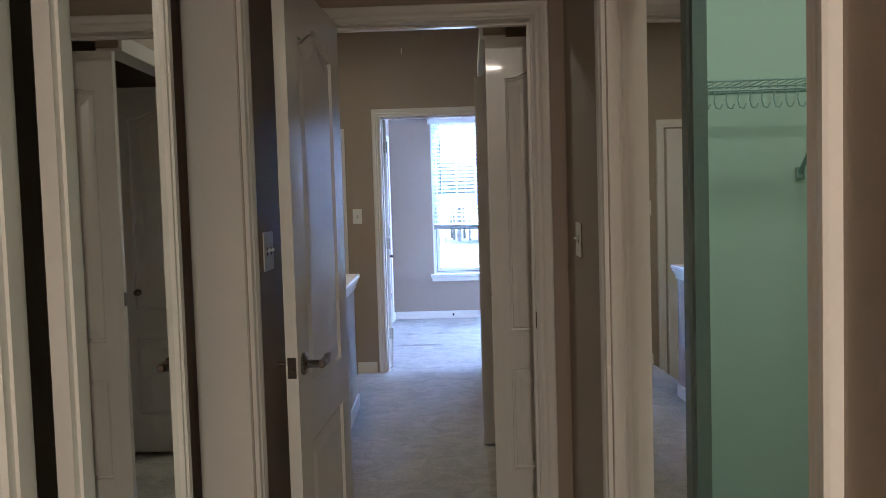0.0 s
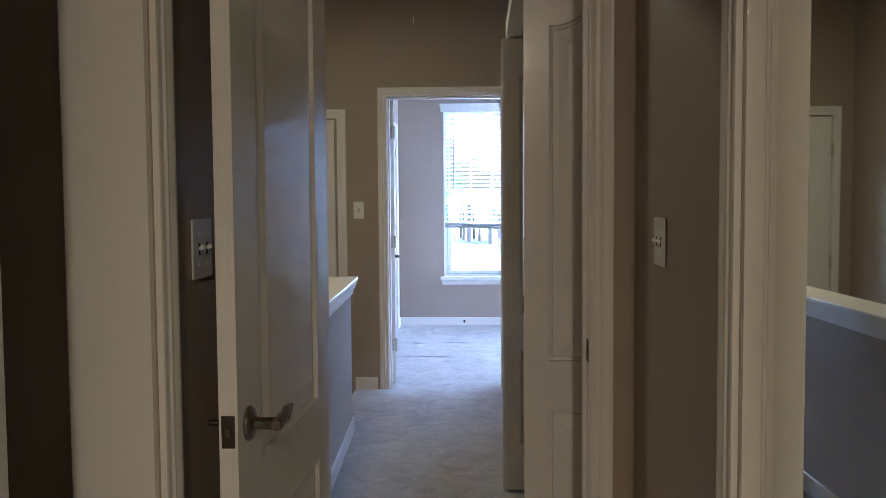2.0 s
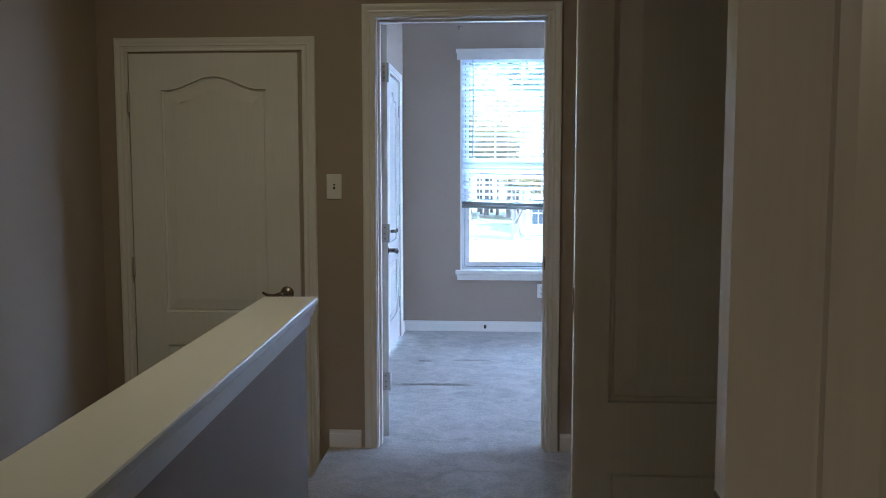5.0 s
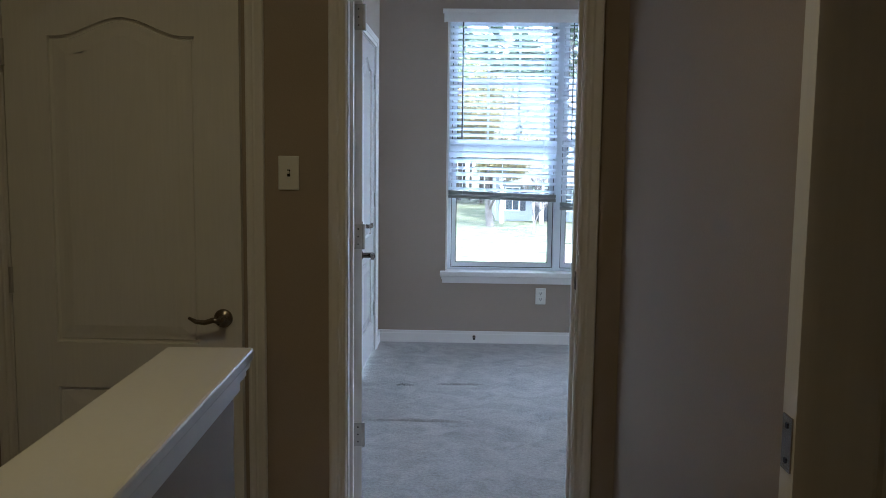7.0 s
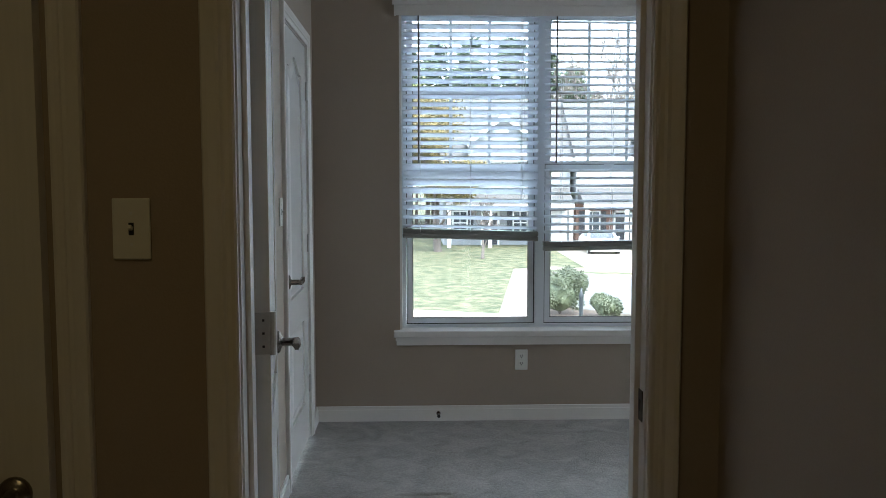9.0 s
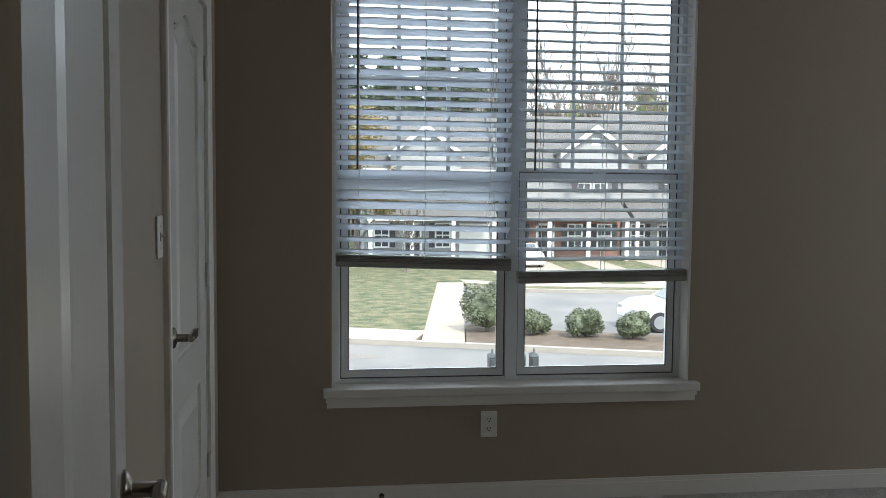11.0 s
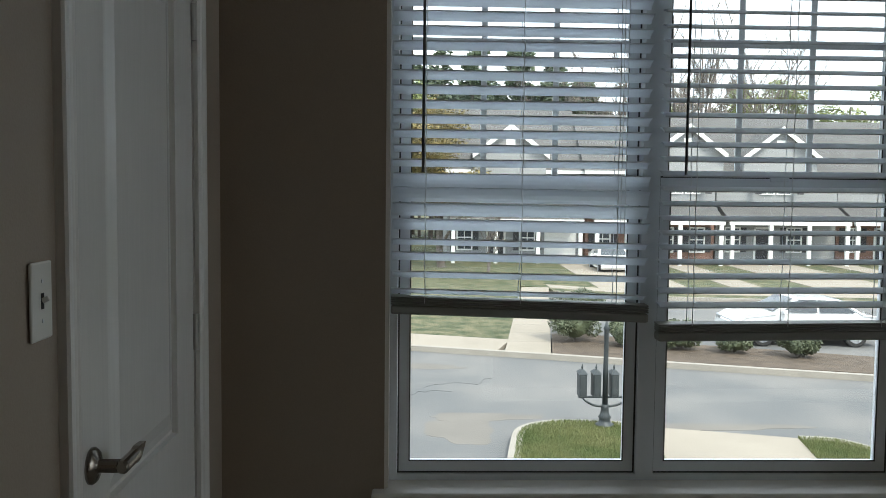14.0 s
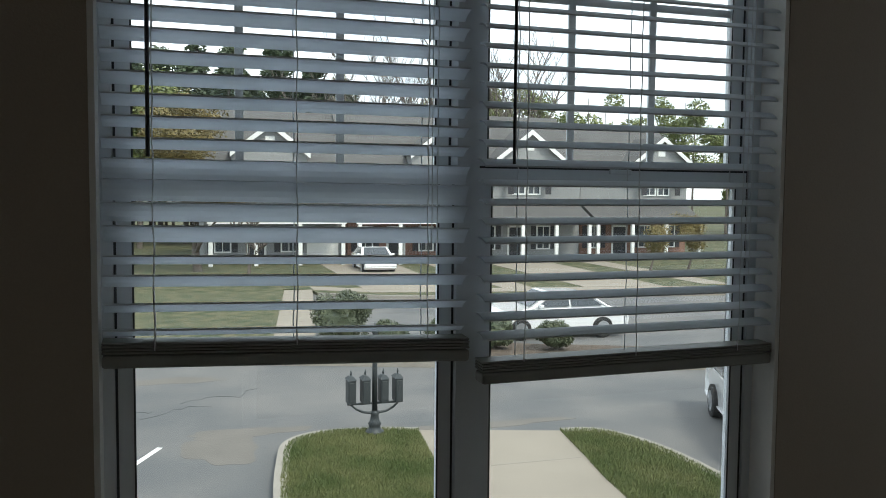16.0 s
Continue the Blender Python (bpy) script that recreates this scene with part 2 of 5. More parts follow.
def tube(bm, pts, radii, seg=8, cap=True):
    """A round bar through the points, with a radius at each."""
    pts = [Vector(p) for p in pts]
    if not isinstance(radii, (list, tuple)):
        radii = [radii] * len(pts)
    rings = []
    for i, p in enumerate(pts):
        d = (pts[min(i + 1, len(pts) - 1)] - pts[max(i - 1, 0)]).normalized()
        a = d.orthogonal().normalized() if abs(d.z) < 0.9 else Vector((1, 0, 0)).cross(d).normalized()
        if abs(d.z) < 0.9:
            a = d.cross(Vector((0, 0, 1))).normalized()
        b = d.cross(a).normalized()
        rings.append([bm.verts.new(p + radii[i] * (math.cos(2 * math.pi * k / seg) * a + math.sin(2 * math.pi * k / seg) * b)) for k in range(seg)])
    for r0, r1 in zip(rings, rings[1:]):
        for k in range(seg):
            bm.faces.new((r0[k], r0[(k + 1) % seg], r1[(k + 1) % seg], r1[k]))
    if cap:
        bm.faces.new(rings[0][::-1])
        bm.faces.new(rings[-1])
    return bm


def lathe(profile, seg=20):
    """A turned body from (radius, z) pairs."""
    bm = bmesh.new()
    rings = [[bm.verts.new((r * math.cos(2 * math.pi * k / seg), r * math.sin(2 * math.pi * k / seg), z)) for k in range(seg)] for r, z in profile]
    for r0, r1 in zip(rings, rings[1:]):
        for k in range(seg):
            bm.faces.new((r0[k], r0[(k + 1) % seg], r1[(k + 1) % seg], r1[k]))
    bm.faces.new(rings[0][::-1])
    bm.faces.new(rings[-1])
    return bm


def slab(outline, z0, z1):
    bm = bmesh.new()
    lo = [bm.verts.new((x, y, z0)) for x, y in outline]
    hi = [bm.verts.new((x, y, z1)) for x, y in outline]
    n = len(outline)
    for i in range(n):
        bm.faces.new((lo[i], lo[(i + 1) % n], hi[(i + 1) % n], hi[i]))
    bm.faces.new(hi)
    bm.faces.new(lo[::-1])
    bmesh.ops.recalc_face_normals(bm, faces=bm.faces[:])
    return bm


def curve_points(pts, steps=8):
    """A smooth line through the given plan points."""
    out = []
    for i in range(len(pts) - 1):
        p0, p1, p2, p3 = (Vector((*pts[min(max(i + k, 0), len(pts) - 1)], 0)) for k in (-1, 0, 1, 2))
        for s in range(steps):
            t = s / steps
            q = 0.5 * (2 * p1 + (p2 - p0) * t + (2 * p0 - 5 * p1 + 4 * p2 - p3) * t * t + (3 * p1 - p0 - 3 * p2 + p3) * t ** 3)
            out.append((q.x, q.y))
    return out + [tuple(pts[-1])]


def structure(name, bm, mat, label, category="wall"):
    return tagged(part(name, bm, mat), label, category, kind="structure")


def boxes(*rows):
    bm = bmesh.new()
    for r in rows:
        bx(bm, *r)
    return bm


# ---- large structure ----
H = 2.76
MAIN, MAINB = 3.40, 3.52
FAR, FARB = 6.97, 7.09
WIN = 10.08

structure("floor", boxes((-0.3, -2.6, -0.3, 5.7, WIN, 0.0)), CARPET, "grey-beige cut pile carpet over hall and bedroom", "carpet")
structure("floor_landing", boxes((-1.4, 3.4, -0.45, -0.302, FAR, -0.15)), CARPET, "carpeted stair landing one step down behind half wall", "carpet")
structure("ceiling", boxes((-1.6, -2.6, H, 5.7, WIN + 0.15, H + 0.12)), CEIL, "flat white painted ceiling", "ceiling")
structure("wall_dressing_left", boxes((-0.09, -2.6, 0, 0.03, 0.68, H), (-0.09, 0.68, 2.06, 0.03, 2.43, H), (-0.09, 2.43, 0, 0.03, MAIN, H)), WALL, "greige painted wall with a closet opening")
structure("wall_dressing_right", boxes((1.01, -2.6, 0, 1.13, 1.03, H), (1.01, 1.03, 2.06, 1.13, 2.43, H), (1.01, 2.43, 0, 1.13, MAIN, H)), WALL, "greige painted wall with a closet opening")
structure("wall_dressing_back", boxes((-1.4, -2.72, 0, 3.4, -2.6, H)), WALL, "plain greige painted wall")
structure("wall_main", boxes((-1.4, MAIN, -0.45, 0.070, MAINB, H), (0.903, MAIN, 0, 2.1, MAINB, H), (0.070, MAIN, 2.06, 0.903, MAINB, H)), WALL, "greige painted wall with an open doorway")
for row in ((-0.8, 0.3, 0, -0.7, 2.9, H), (-0.7, 0.3, 0, -0.09, 0.4, H), (-0.7, 2.44, 0, -0.116, 2.9, H)):
    structure("wall_left_closet", boxes(row), WALL, "dark closet interior wall")
structure("floor_left_closet", boxes((-0.7, 0.4, -0.1, -0.302, 2.8, 0.0)), CARPET, "carpet on closet floor", "carpet")
for row in ((2.0, 0.3, 0, 2.1, 3.04, H), (1.134, 2.942, 0, 2.0, 3.04, H), (1.134, 0.2, 0, 2.0, 0.3, H), (1.131, 2.43, 0, 1.137, 2.942, H), (1.131, 0.3, 0, 1.137, 1.03, H)):
    structure("wall_walk_in_closet", boxes(row), GREEN, "pale green painted closet wall")
structure("wall_stairwell", boxes((-1.52, 3.47, -0.45, -1.4, FARB, H)), WALL, "plain greige painted stairwell wall")
structure("wall_hall_right", boxes((0.885, 4.95, 0, 1.0, FAR, H), (0.715, 4.90, 0, 1.0, 4.95, H), (0.715, 3.78, 2.06, 0.81, 4.90, H)), WALL, "greige painted hall wall lit by daylight")
structure("wall_side_room", boxes((2.0, MAINB, 0, 2.1, 6.0, H), (1.0, 5.9, 0, 2.0, 6.0, H)), WALL, "plain greige side room wall")
structure("wall_far", boxes((-1.4, FAR, -0.45, -0.078, FARB, H), (0.752, FAR, 0, 5.7, FARB, H), (-0.078, FAR, 2.06, 0.752, FARB, H)), WALL, "greige painted hall end wall with bedroom doorway")
structure("wall_bedroom_left", boxes((-0.40, FARB, 0, -0.28, 9.002, H), (-0.40, 9.002, 2.06, -0.28, 9.808, H), (-0.40, 9.808, 0, -0.28, WIN, H)), WALL, "greige painted bedroom wall with closet door")
# Unseen opening, added and placed so sky light reaches the left wall doors.
structure("wall_bedroom_right", boxes((5.6, FARB, 0, 5.7, 8.35, H), (5.6, 9.95, 0, 5.7, WIN, H), (5.6, 8.35, 0, 5.7, 9.95, 0.3), (5.6, 8.35, 2.6, 5.7, 9.95, H)), WALL, "greige bedroom wall with an unseen opening added for sky light")
WX0, WX1, WZ0, WZ1 = 0.195, 1.788, 0.50, 2.33
structure("wall_window", boxes((-0.40, WIN, 0, WX0, WIN + 0.16, H), (WX1, WIN, 0, 5.7, WIN + 0.16, H), (WX0, WIN, 0, WX1, WIN + 0.16, WZ0), (WX0, WIN, WZ1, WX1, WIN + 0.16, H)), WALL, "greige painted wall with a double window")

# half wall along the stairs
half = thing("half_wall", pose(-0.170, 4.677, 0, 0, 0, 2.4), "painted half wall with white moulded cap guarding stairs", "half wall", kind="structure")
part("wall_body", cube(-0.06, -1.117, -0.45, 0.06, 1.18, 0.855), WALL, half)
part("cap", soft_box(-0.095, -1.117, 0.865, 0.10, 1.215, 0.893, 0.006), TRIM, half, "white painted wooden cap")
for side in (-1, 1):
    bm = bmesh.new()
    bx(bm, 0.061, -1.117, 0.80, 0.073, 1.192, 0.832)
    bx(bm, 0.061, -1.117, 0.832, 0.085, 1.20, 0.850)
    bx(bm, 0.061, -1.117, 0.850, 0.092, 1.205, 0.8645)
    if side < 0:
        bmesh.ops.transform(bm, matrix=Matrix.Diagonal((-1, 1, 1, 1)), verts=bm.verts[:])
        bmesh.ops.reverse_faces(bm, faces=bm.faces[:])
    part("cap_moulding", bm, TRIM, half)
part("end_moulding", boxes((-0.06, 1.181, 0.80, 0.06, 1.193, 0.832), (-0.06, 1.181, 0.832, 0.06, 1.205, 0.8645)), TRIM, half)
part("baseboard", soft_box(0.061, -1.117, 0.0, 0.075, 1.18, 0.085, 0.004), TRIM, half)


def baseboard(x0, y0, x1, y1, out):
    """A baseboard with a stepped top along a wall face; out is the way into the room."""
    bm = bmesh.new()
    if x0 == x1:
        a, b = (x0, x0 + 0.014 * out), (x0, x0 + 0.009 * out)
        bx(bm, min(a), y0, 0, max(a), y1, 0.066)
        bx(bm, min(b), y0, 0.066, max(b), y1, 0.085)
    else:
        a, b = (y0, y0 + 0.014 * out), (y0, y0 + 0.009 * out)
        bx(bm, x0, min(a), 0, x1, max(a), 0.066)
        bx(bm, x0, min(b), 0.066, x1, max(b), 0.085)
    return structure("baseboard", bm, TRIM, "white painted baseboard on the wall", "baseboard")


baseboard(-0.28, WIN - 0.001, 5.6, WIN - 0.001, -1)
baseboard(-0.279, FARB, -0.279, 8.95, 1)
baseboard(-0.279, 9.86, -0.279, WIN - 0.016, 1)
baseboard(0.81, FARB + 0.001, 5.6, FARB + 0.001, 1)
baseboard(-0.30, FAR - 0.001, -0.145, FAR - 0.001, -1)
baseboard(0.81, FAR - 0.001, 0.885, FAR - 0.001, -1)
baseboard(0.884, 4.98, 0.884, FAR - 0.015, -1)
baseboard(0.031, 2.512, 0.031, MAIN, 1)
baseboard(1.009, 2.512, 1.009, MAIN, -1)
baseboard(1.009, -2.6, 1.009, 0.945, -1)

CASING = [(u * 0.9, d) for u, d in [(0.004, 0.0), (0.004, 0.011), (0.010, 0.013), (0.018, 0.011), (0.028, 0.012), (0.034, 0.016), (0.042, 0.015), (0.050, 0.017), (0.060, 0.019), (0.070, 0.019), (0.074, 0.014), (0.074, 0.0)]]


def casing(name, m, w, h, label="white moulded door casing", base=0.0):
    """Fluted casing round an opening of width w and height h in the local XZ plane, proud towards local -Y."""
    bm = bmesh.new()
    loops = []
    for u, d in CASING:
        loops.append([bm.verts.new(p) for p in ((-u, -d, base), (-u, -d, h + u), (w + u, -d, h + u), (w + u, -d, base))])
    for a, b in zip(loops, loops[1:]):
        for k in range(3):
            bm.faces.new((a[k], b[k], b[k + 1], a[k + 1]))
    for k in (0, 3):
        bm.faces.new([lp[k] for lp in loops])
    bmesh.ops.recalc_face_normals(bm, faces=bm.faces[:])
    ob = structure(name, bm, TRIM, label, "door casing")
    ob.matrix_world = m
    return ob


def jamb(m, w, h, depth, t=0.018, stop=None):
    """Jamb boards lining an opening; local y runs into the wall."""
    bm = bmesh.new()
    bx(bm, -0.001, 0.001, 0, t, depth - 0.001, h)
    bx(bm, w - t, 0.001, 0, w + 0.001, depth - 0.001, h)
    bx(bm, t, 0.001, h - t, w - t, depth - 0.001, h + 0.001)
    if stop:
        s0, s1 = stop
        bx(bm, t, s0, 0, t + 0.011, s1, h - t)
        bx(bm, w - t - 0.011, s0, 0, w - t, s1, h - t)
        bx(bm, t + 0.011, s0, h - t - 0.011, w - t - 0.011, s1, h - t)
    ob = structure("door_jamb", bm, TRIM, "white painted door jamb with stop", "door jamb")
    ob.matrix_world = m
    return ob


casing("door_casing_1", pose(0.088, MAIN, 0), 0.797, 2.04)
casing("door_casing_2", pose(0.885, MAINB, 0, 0, 0, 180), 0.797, 2.04)
jamb(pose(0.070, MAIN, 0), 0.833, 2.06, 0.12, stop=(0.045, 0.08))
casing("door_casing_3", pose(-0.060, FAR, 0), 0.794, 2.04)
casing("door_casing_4", pose(0.734, FARB, 0, 0, 0, 180), 0.794, 2.04)
jamb(pose(-0.078, FAR, 0), 0.830, 2.06, 0.12, stop=(0.04, 0.075))
casing("door_casing_5", pose(-1.245, FAR, -0.15), 0.83, 2.045)
casing("door_casing_6", pose(-0.28, 9.02, 0, 0, 0, 90), 0.77, 2.04)
jamb(pose(-0.28, 9.002, 0, 0, 0, 90), 0.806, 2.06, 0.12, stop=(0.045, 0.08))
casing("closet_casing_1", pose(0.03, 0.70, 0, 0, 0, 90), 1.73, 2.04)
casing("closet_casing_2", pose(1.01, 2.43, 0, 0, 0, -90), 1.38, 2.04)
structure("closet_jamb_1", boxes((-0.115, 2.412, 0, 0.028, 2.4305, 2.06), (-0.115, 0.6795, 0, 0.028, 0.698, 2.06), (-0.115, 0.698, 2.042, 0.028, 2.412, 2.0605)), TRIM, "white painted closet jamb boards", "door jamb")
structure("closet_jamb_2", boxes((1.012, 2.418, 0, 1.062, 2.4305, 2.06), (1.012, 1.0295, 0, 1.129, 1.048, 2.06), (1.012, 1.048, 2.042, 1.062, 2.418, 2.0605)), TRIM, "white painted closet jamb boards", "door jamb")
structure("side_room_head", boxes((0.70, 3.79, 2.045, 0.714, 4.90, 2.115), (0.714, 3.79, 2.045, 0.81, 4.90, 2.0595)), TRIM, "white head casing over side room doorway", "door casing")

# ---- doors ----


def panel_outline(x0, x1, z0, z1, arch, grow=0.0):
    pts = [(x0 - grow, z0 - grow), (x1 + grow, z0 - grow), (x1 + grow, z1 + grow)]
    if arch:
        for k in range(1, 20):
            u = 1 - k / 20
            bump = 0.5 - 0.5 * math.cos(2 * math.pi * min(1, max(0, (u - 0.06) / 0.88)))
            pts.append((x0 - grow + u * (x1 - x0 + 2 * grow), z1 + grow + arch * bump))
    pts.append((x0 - grow, z1 + grow))
    return pts


def door_leaf(w, h, t, panels):
    """The leaf: a flat face on both sides, pierced where the panels sit."""
    bm = bmesh.new()
    for side in (-1, 1):
        y = side * t / 2
        edges, rim = [], None
        for k, outline in enumerate([[(0, 0), (w, 0), (w, h), (0, h)]] + panels):
            vs = [bm.verts.new((x, y, z)) for x, z in outline]
            edges += [bm.edges.new((vs[i], vs[(i + 1) % len(vs)])) for i in range(len(vs))]
            rim = vs if k == 0 else rim
        bmesh.ops.triangle_fill(bm, use_beauty=True, use_dissolve=False, edges=edges, normal=(0, side, 0))
        if side < 0:
            first = rim
    for i in range(4):
        bm.faces.new((first[i], first[(i + 1) % 4], rim[(i + 1) % 4], rim[i]))
    bmesh.ops.recalc_face_normals(bm, faces=bm.faces[:])
    return bm


def door_panel(x0, x1, z0, z1, arch, t):
    """A moulded panel for both faces: a cove down from the leaf, a flat, and a raised field."""
    bm = bmesh.new()
    steps = [(0.0, 0.0), (-0.0015, 0.013), (-0.011, 0.015), (-0.014, 0.009), (-0.032, 0.007), (-0.062, 0.001)]
    for side in (-1, 1):
        loops = [[bm.verts.new((x, side * (t / 2 - d), z)) for x, z in panel_outline(x0, x1, z0, z1, arch, g)] for g, d in steps]
        for a, b in zip(loops, loops[1:]):
            n = len(a)
            for i in range(n):
                f = (a[i], a[(i + 1) % n], b[(i + 1) % n], b[i])
                bm.faces.new(f if side < 0 else f[::-1])
        f = bm.faces.new(loops[-1] if side < 0 else loops[-1][::-1])
    bmesh.ops.triangulate(bm, faces=[f for f in bm.faces if len(f.verts) > 4])
    return bm


def lever(parent, x, z, y, side, point, metal=NICKEL, wave=False):
    """A rosette and a lever on one face, waved or straight with an upturned blade; point: +1 or -1 along local x."""
    rose = lathe([(0.0, 0.0), (0.033, 0.0), (0.033, 0.004), (0.029, 0.009), (0.016, 0.013), (0.012, 0.016), (0.012, 0.058), (0.0, 0.059)][1:-1], 20)
    bmesh.ops.transform(rose, matrix=Matrix.Translation((x, y, z)) @ Matrix.Rotation(radians(-90 * side), 4, "X"), verts=rose.verts[:])
    r = part("rosette", rose, metal, parent, "satin nickel rosette", smooth=True)
    yy = y + side * 0.056
    if wave:
        pts = [(x - 0.008 * point, yy, z), (x + 0.02 * point, yy, z + 0.003), (x + 0.05 * point, yy, z - 0.006), (x + 0.08 * point, yy, z - 0.003), (x + 0.105 * point, yy, z + 0.010)]
        part("lever_handle", tube(bmesh.new(), pts, [0.011, 0.010, 0.009, 0.008, 0.005], 10), metal, r, "satin nickel wave lever", smooth=True)
        return r
    bm = tube(bmesh.new(), [(x - 0.012 * point, yy, z), (x - 0.008 * point, yy, z), (x + 0.058 * point, yy, z + 0.001), (x + 0.064 * point, yy, z + 0.001)], [0.009, 0.0125, 0.0125, 0.010], 14)
    outline = [(0.052, -0.012), (0.070, -0.012), (0.084, -0.006), (0.096, 0.004), (0.106, 0.014), (0.088, 0.015), (0.068, 0.016), (0.056, 0.012)]
    faces = [[bm.verts.new((x + u * point, yy + d, z + w)) for u, w in outline] for d in (-0.006, 0.006)]
    n = len(outline)
    for k in range(n):
        bm.faces.new((faces[0][k], faces[0][(k + 1) % n], faces[1][(k + 1) % n], faces[1][k]))
    bm.faces.new(faces[0][::-1])
    bm.faces.new(faces[1])
    bmesh.ops.recalc_face_normals(bm, faces=bm.faces[:])
    part("lever_handle", bm, metal, r, "satin nickel lever with upturned blade")
    return r


def hinge(parent, x, y, z):
    bm = bmesh.new()
    tube(bm, [(x, y, z - 0.046), (x, y, z + 0.046)], 0.0075, 10)
    bx(bm, x - 0.0015, -0.0165, z - 0.045, x + 0.0015, 0.0165, z + 0.045)
    h = part("hinge", bm, HINGE, parent, "bright nickel butt hinge")
    for dz in (-0.028, 0.0, 0.028):
        part("screw", cube(x - 0.0026, -0.006, z + dz - 0.0025, x - 0.0016, -0.001, z + dz + 0.0025), DARK, h)
    return h


def door(name, m, w, h, label, levers=(1, -1), hinges=0, latch=True, rail=0.895, point=-1, wave=False):
    """A hinged leaf: local x runs from the hinge to the free edge, with two moulded panels, the upper one arched."""
    t = 0.035
    root = thing(name, m, label, "door", kind="structure")
    e = 0.152 if w > 0.7 else 0.078
    specs = [(e, w - e, 0.21, 0.64, 0.0), (e, w - e, 0.80, h - 0.168, 0.062 if w > 0.5 else 0.045)]
    part("leaf", door_leaf(w, h, t, [panel_outline(*s) for s in specs]), DOOR, root)
    part("lower_panel", door_panel(*specs[0], t), DOOR, root)
    part("upper_panel", door_panel(*specs[1], t), DOOR, root)
    for side in levers:
        lever(root, w - 0.065, rail, side * t / 2, side, point, wave=wave)
    if latch:
        part("latch_plate", soft_box(w - 0.0005, -0.0125, rail - 0.03, w + 0.0025, 0.0125, rail + 0.03, 0.001, 1), BRONZE, root, "dark metal latch plate")
        part("latch_bolt", soft_box(w + 0.002, -0.006, rail - 0.008, w + 0.012, 0.006, rail + 0.008, 0.002, 1), NICKEL, root, "latch bolt")
    for z in (0.28, 1.02, h - 0.225):
        if hinges:
            hinge(root, -0.002, hinges * (t / 2 + 0.006), z)
    return root


main_door = door("door_1", pose(0.1435, 3.355, 0.012, 0, 0, -91.5), 0.83, 2.025, "open white moulded two-panel door with nickel lever", levers=(1,))
part("back_spindle", tube(bmesh.new(), [(0.765, -0.0175, 0.895), (0.765, -0.058, 0.895)], 0.006, 10), NICKEL, main_door, "bare nickel spindle")
for name, x, y, z in (("door_2", 0.720, 3.74, 0.98), ("door_3", 0.680, 4.86, 1.03)):
    leaf = door(name, pose(x, y, 0.012), 0.47, 2.025, "open narrow white arched-panel closet door beside hall", levers=(), latch=False)
    edge = part("edge_plate", boxes((-0.002, -0.012, z - 0.028, -0.0003, 0.012, z + 0.028)), NICKEL, leaf, "nickel plate let into the door edge")
    for dz in (-0.018, 0.018):
        part("screw", boxes((-0.003, -0.0025, z + dz - 0.0025, -0.0021, 0.0025, z + dz + 0.0025)), DARK, edge)
    if name == "door_3":
        knob = lathe([(0.018, 0), (0.018, 0.004), (0.008, 0.008), (0.008, 0.018), (0.016, 0.024), (0.017, 0.032), (0.009, 0.037)], 16)
        bmesh.ops.transform(knob, matrix=pose(0.375, -0.0175, 0.90, 90, 0, 0), verts=knob.verts[:])
        part("knob", knob, NICKEL, leaf, "small nickel knob", smooth=True)
door("door_4", pose(-1.234, FAR - 0.013, -0.14, 0, 0, 0), 0.807, 2.025, "closed white arched-panel door on stair landing", levers=(-1,), hinges=-1, latch=False, wave=True)
door("door_5", pose(-0.047, 7.112, 0.012, 0, 0, 98.0), 0.755, 2.025, "open white bedroom door with nickel lever", hinges=-1, rail=0.872)
door("door_6", pose(-0.300, 9.785, 0.012, 0, 0, -90), 0.759, 2.025, "closed white closet door with nickel lever", levers=(1,), hinges=1, latch=False)

strike = thing("strike_plate", pose(0.8845, 3.425, 0.90), "dark metal strike plate in white door jamb", "strike plate")
part("plate", soft_box(-0.002, -0.018, -0.032, 0.0, 0.018, 0.032, 0.0008, 1), BRONZE, strike)
part("strike_hole", cube(-0.0026, -0.007, -0.012, -0.0021, 0.007, 0.012), DARK, strike)
copy_thing(strike, pose(0.7335, 7.0, 0.90))


def mirror_door(m, w, h, label, first=0.075, last=0.075):
    """A framed sliding mirror in the local XZ plane, facing local -Y."""
    root = thing("mirrored_closet_door", m, label, "mirror door", "mirrored closet doors")
    f = 0.075
    part("mirror", cube(first, -0.003, f, w - last, 0.003, h - f), MIRROR, root, "silvered mirror glass")
    for a, b in ((0, first), (w - last, w)):
        bm = boxes((a, -0.014, 0, b, 0.014, h))
        bx(bm, a + (b - a) * 0.25, -0.020, 0, b - (b - a) * 0.25, -0.0141, h)
        # Right-hand door's near stile carries shade and green closet light as colour.
        part("stile", bm, EDGE if a and first < 0.05 else TRIM, root)
    for a in (0, h - f):
        part("frame_rail", cube(first, -0.0135, a, w - last, 0.0135, a + f), TRIM, root)
    part("backing", cube(first, 0.004, f, w - last, 0.010, h - f), DARK, root)
    return root


mirror_door(pose(-0.022, 1.462, 0.015, 0, 0, 91.0), 0.585, 2.02, "white framed mirror closet door standing partly open", last=0.042)
mirror_door(pose(-0.030, 0.715, 0.015, 0, 0, 90), 0.645, 2.02, "white framed mirror closet door beside black gap")
mirror_door(pose(1.063, 2.425, 0.015, 0, 0, -87.9), 0.635, 2.02, "white framed mirror closet door slid to one end", 0.012)

# ---- wire shelf in the walk-in closet ----


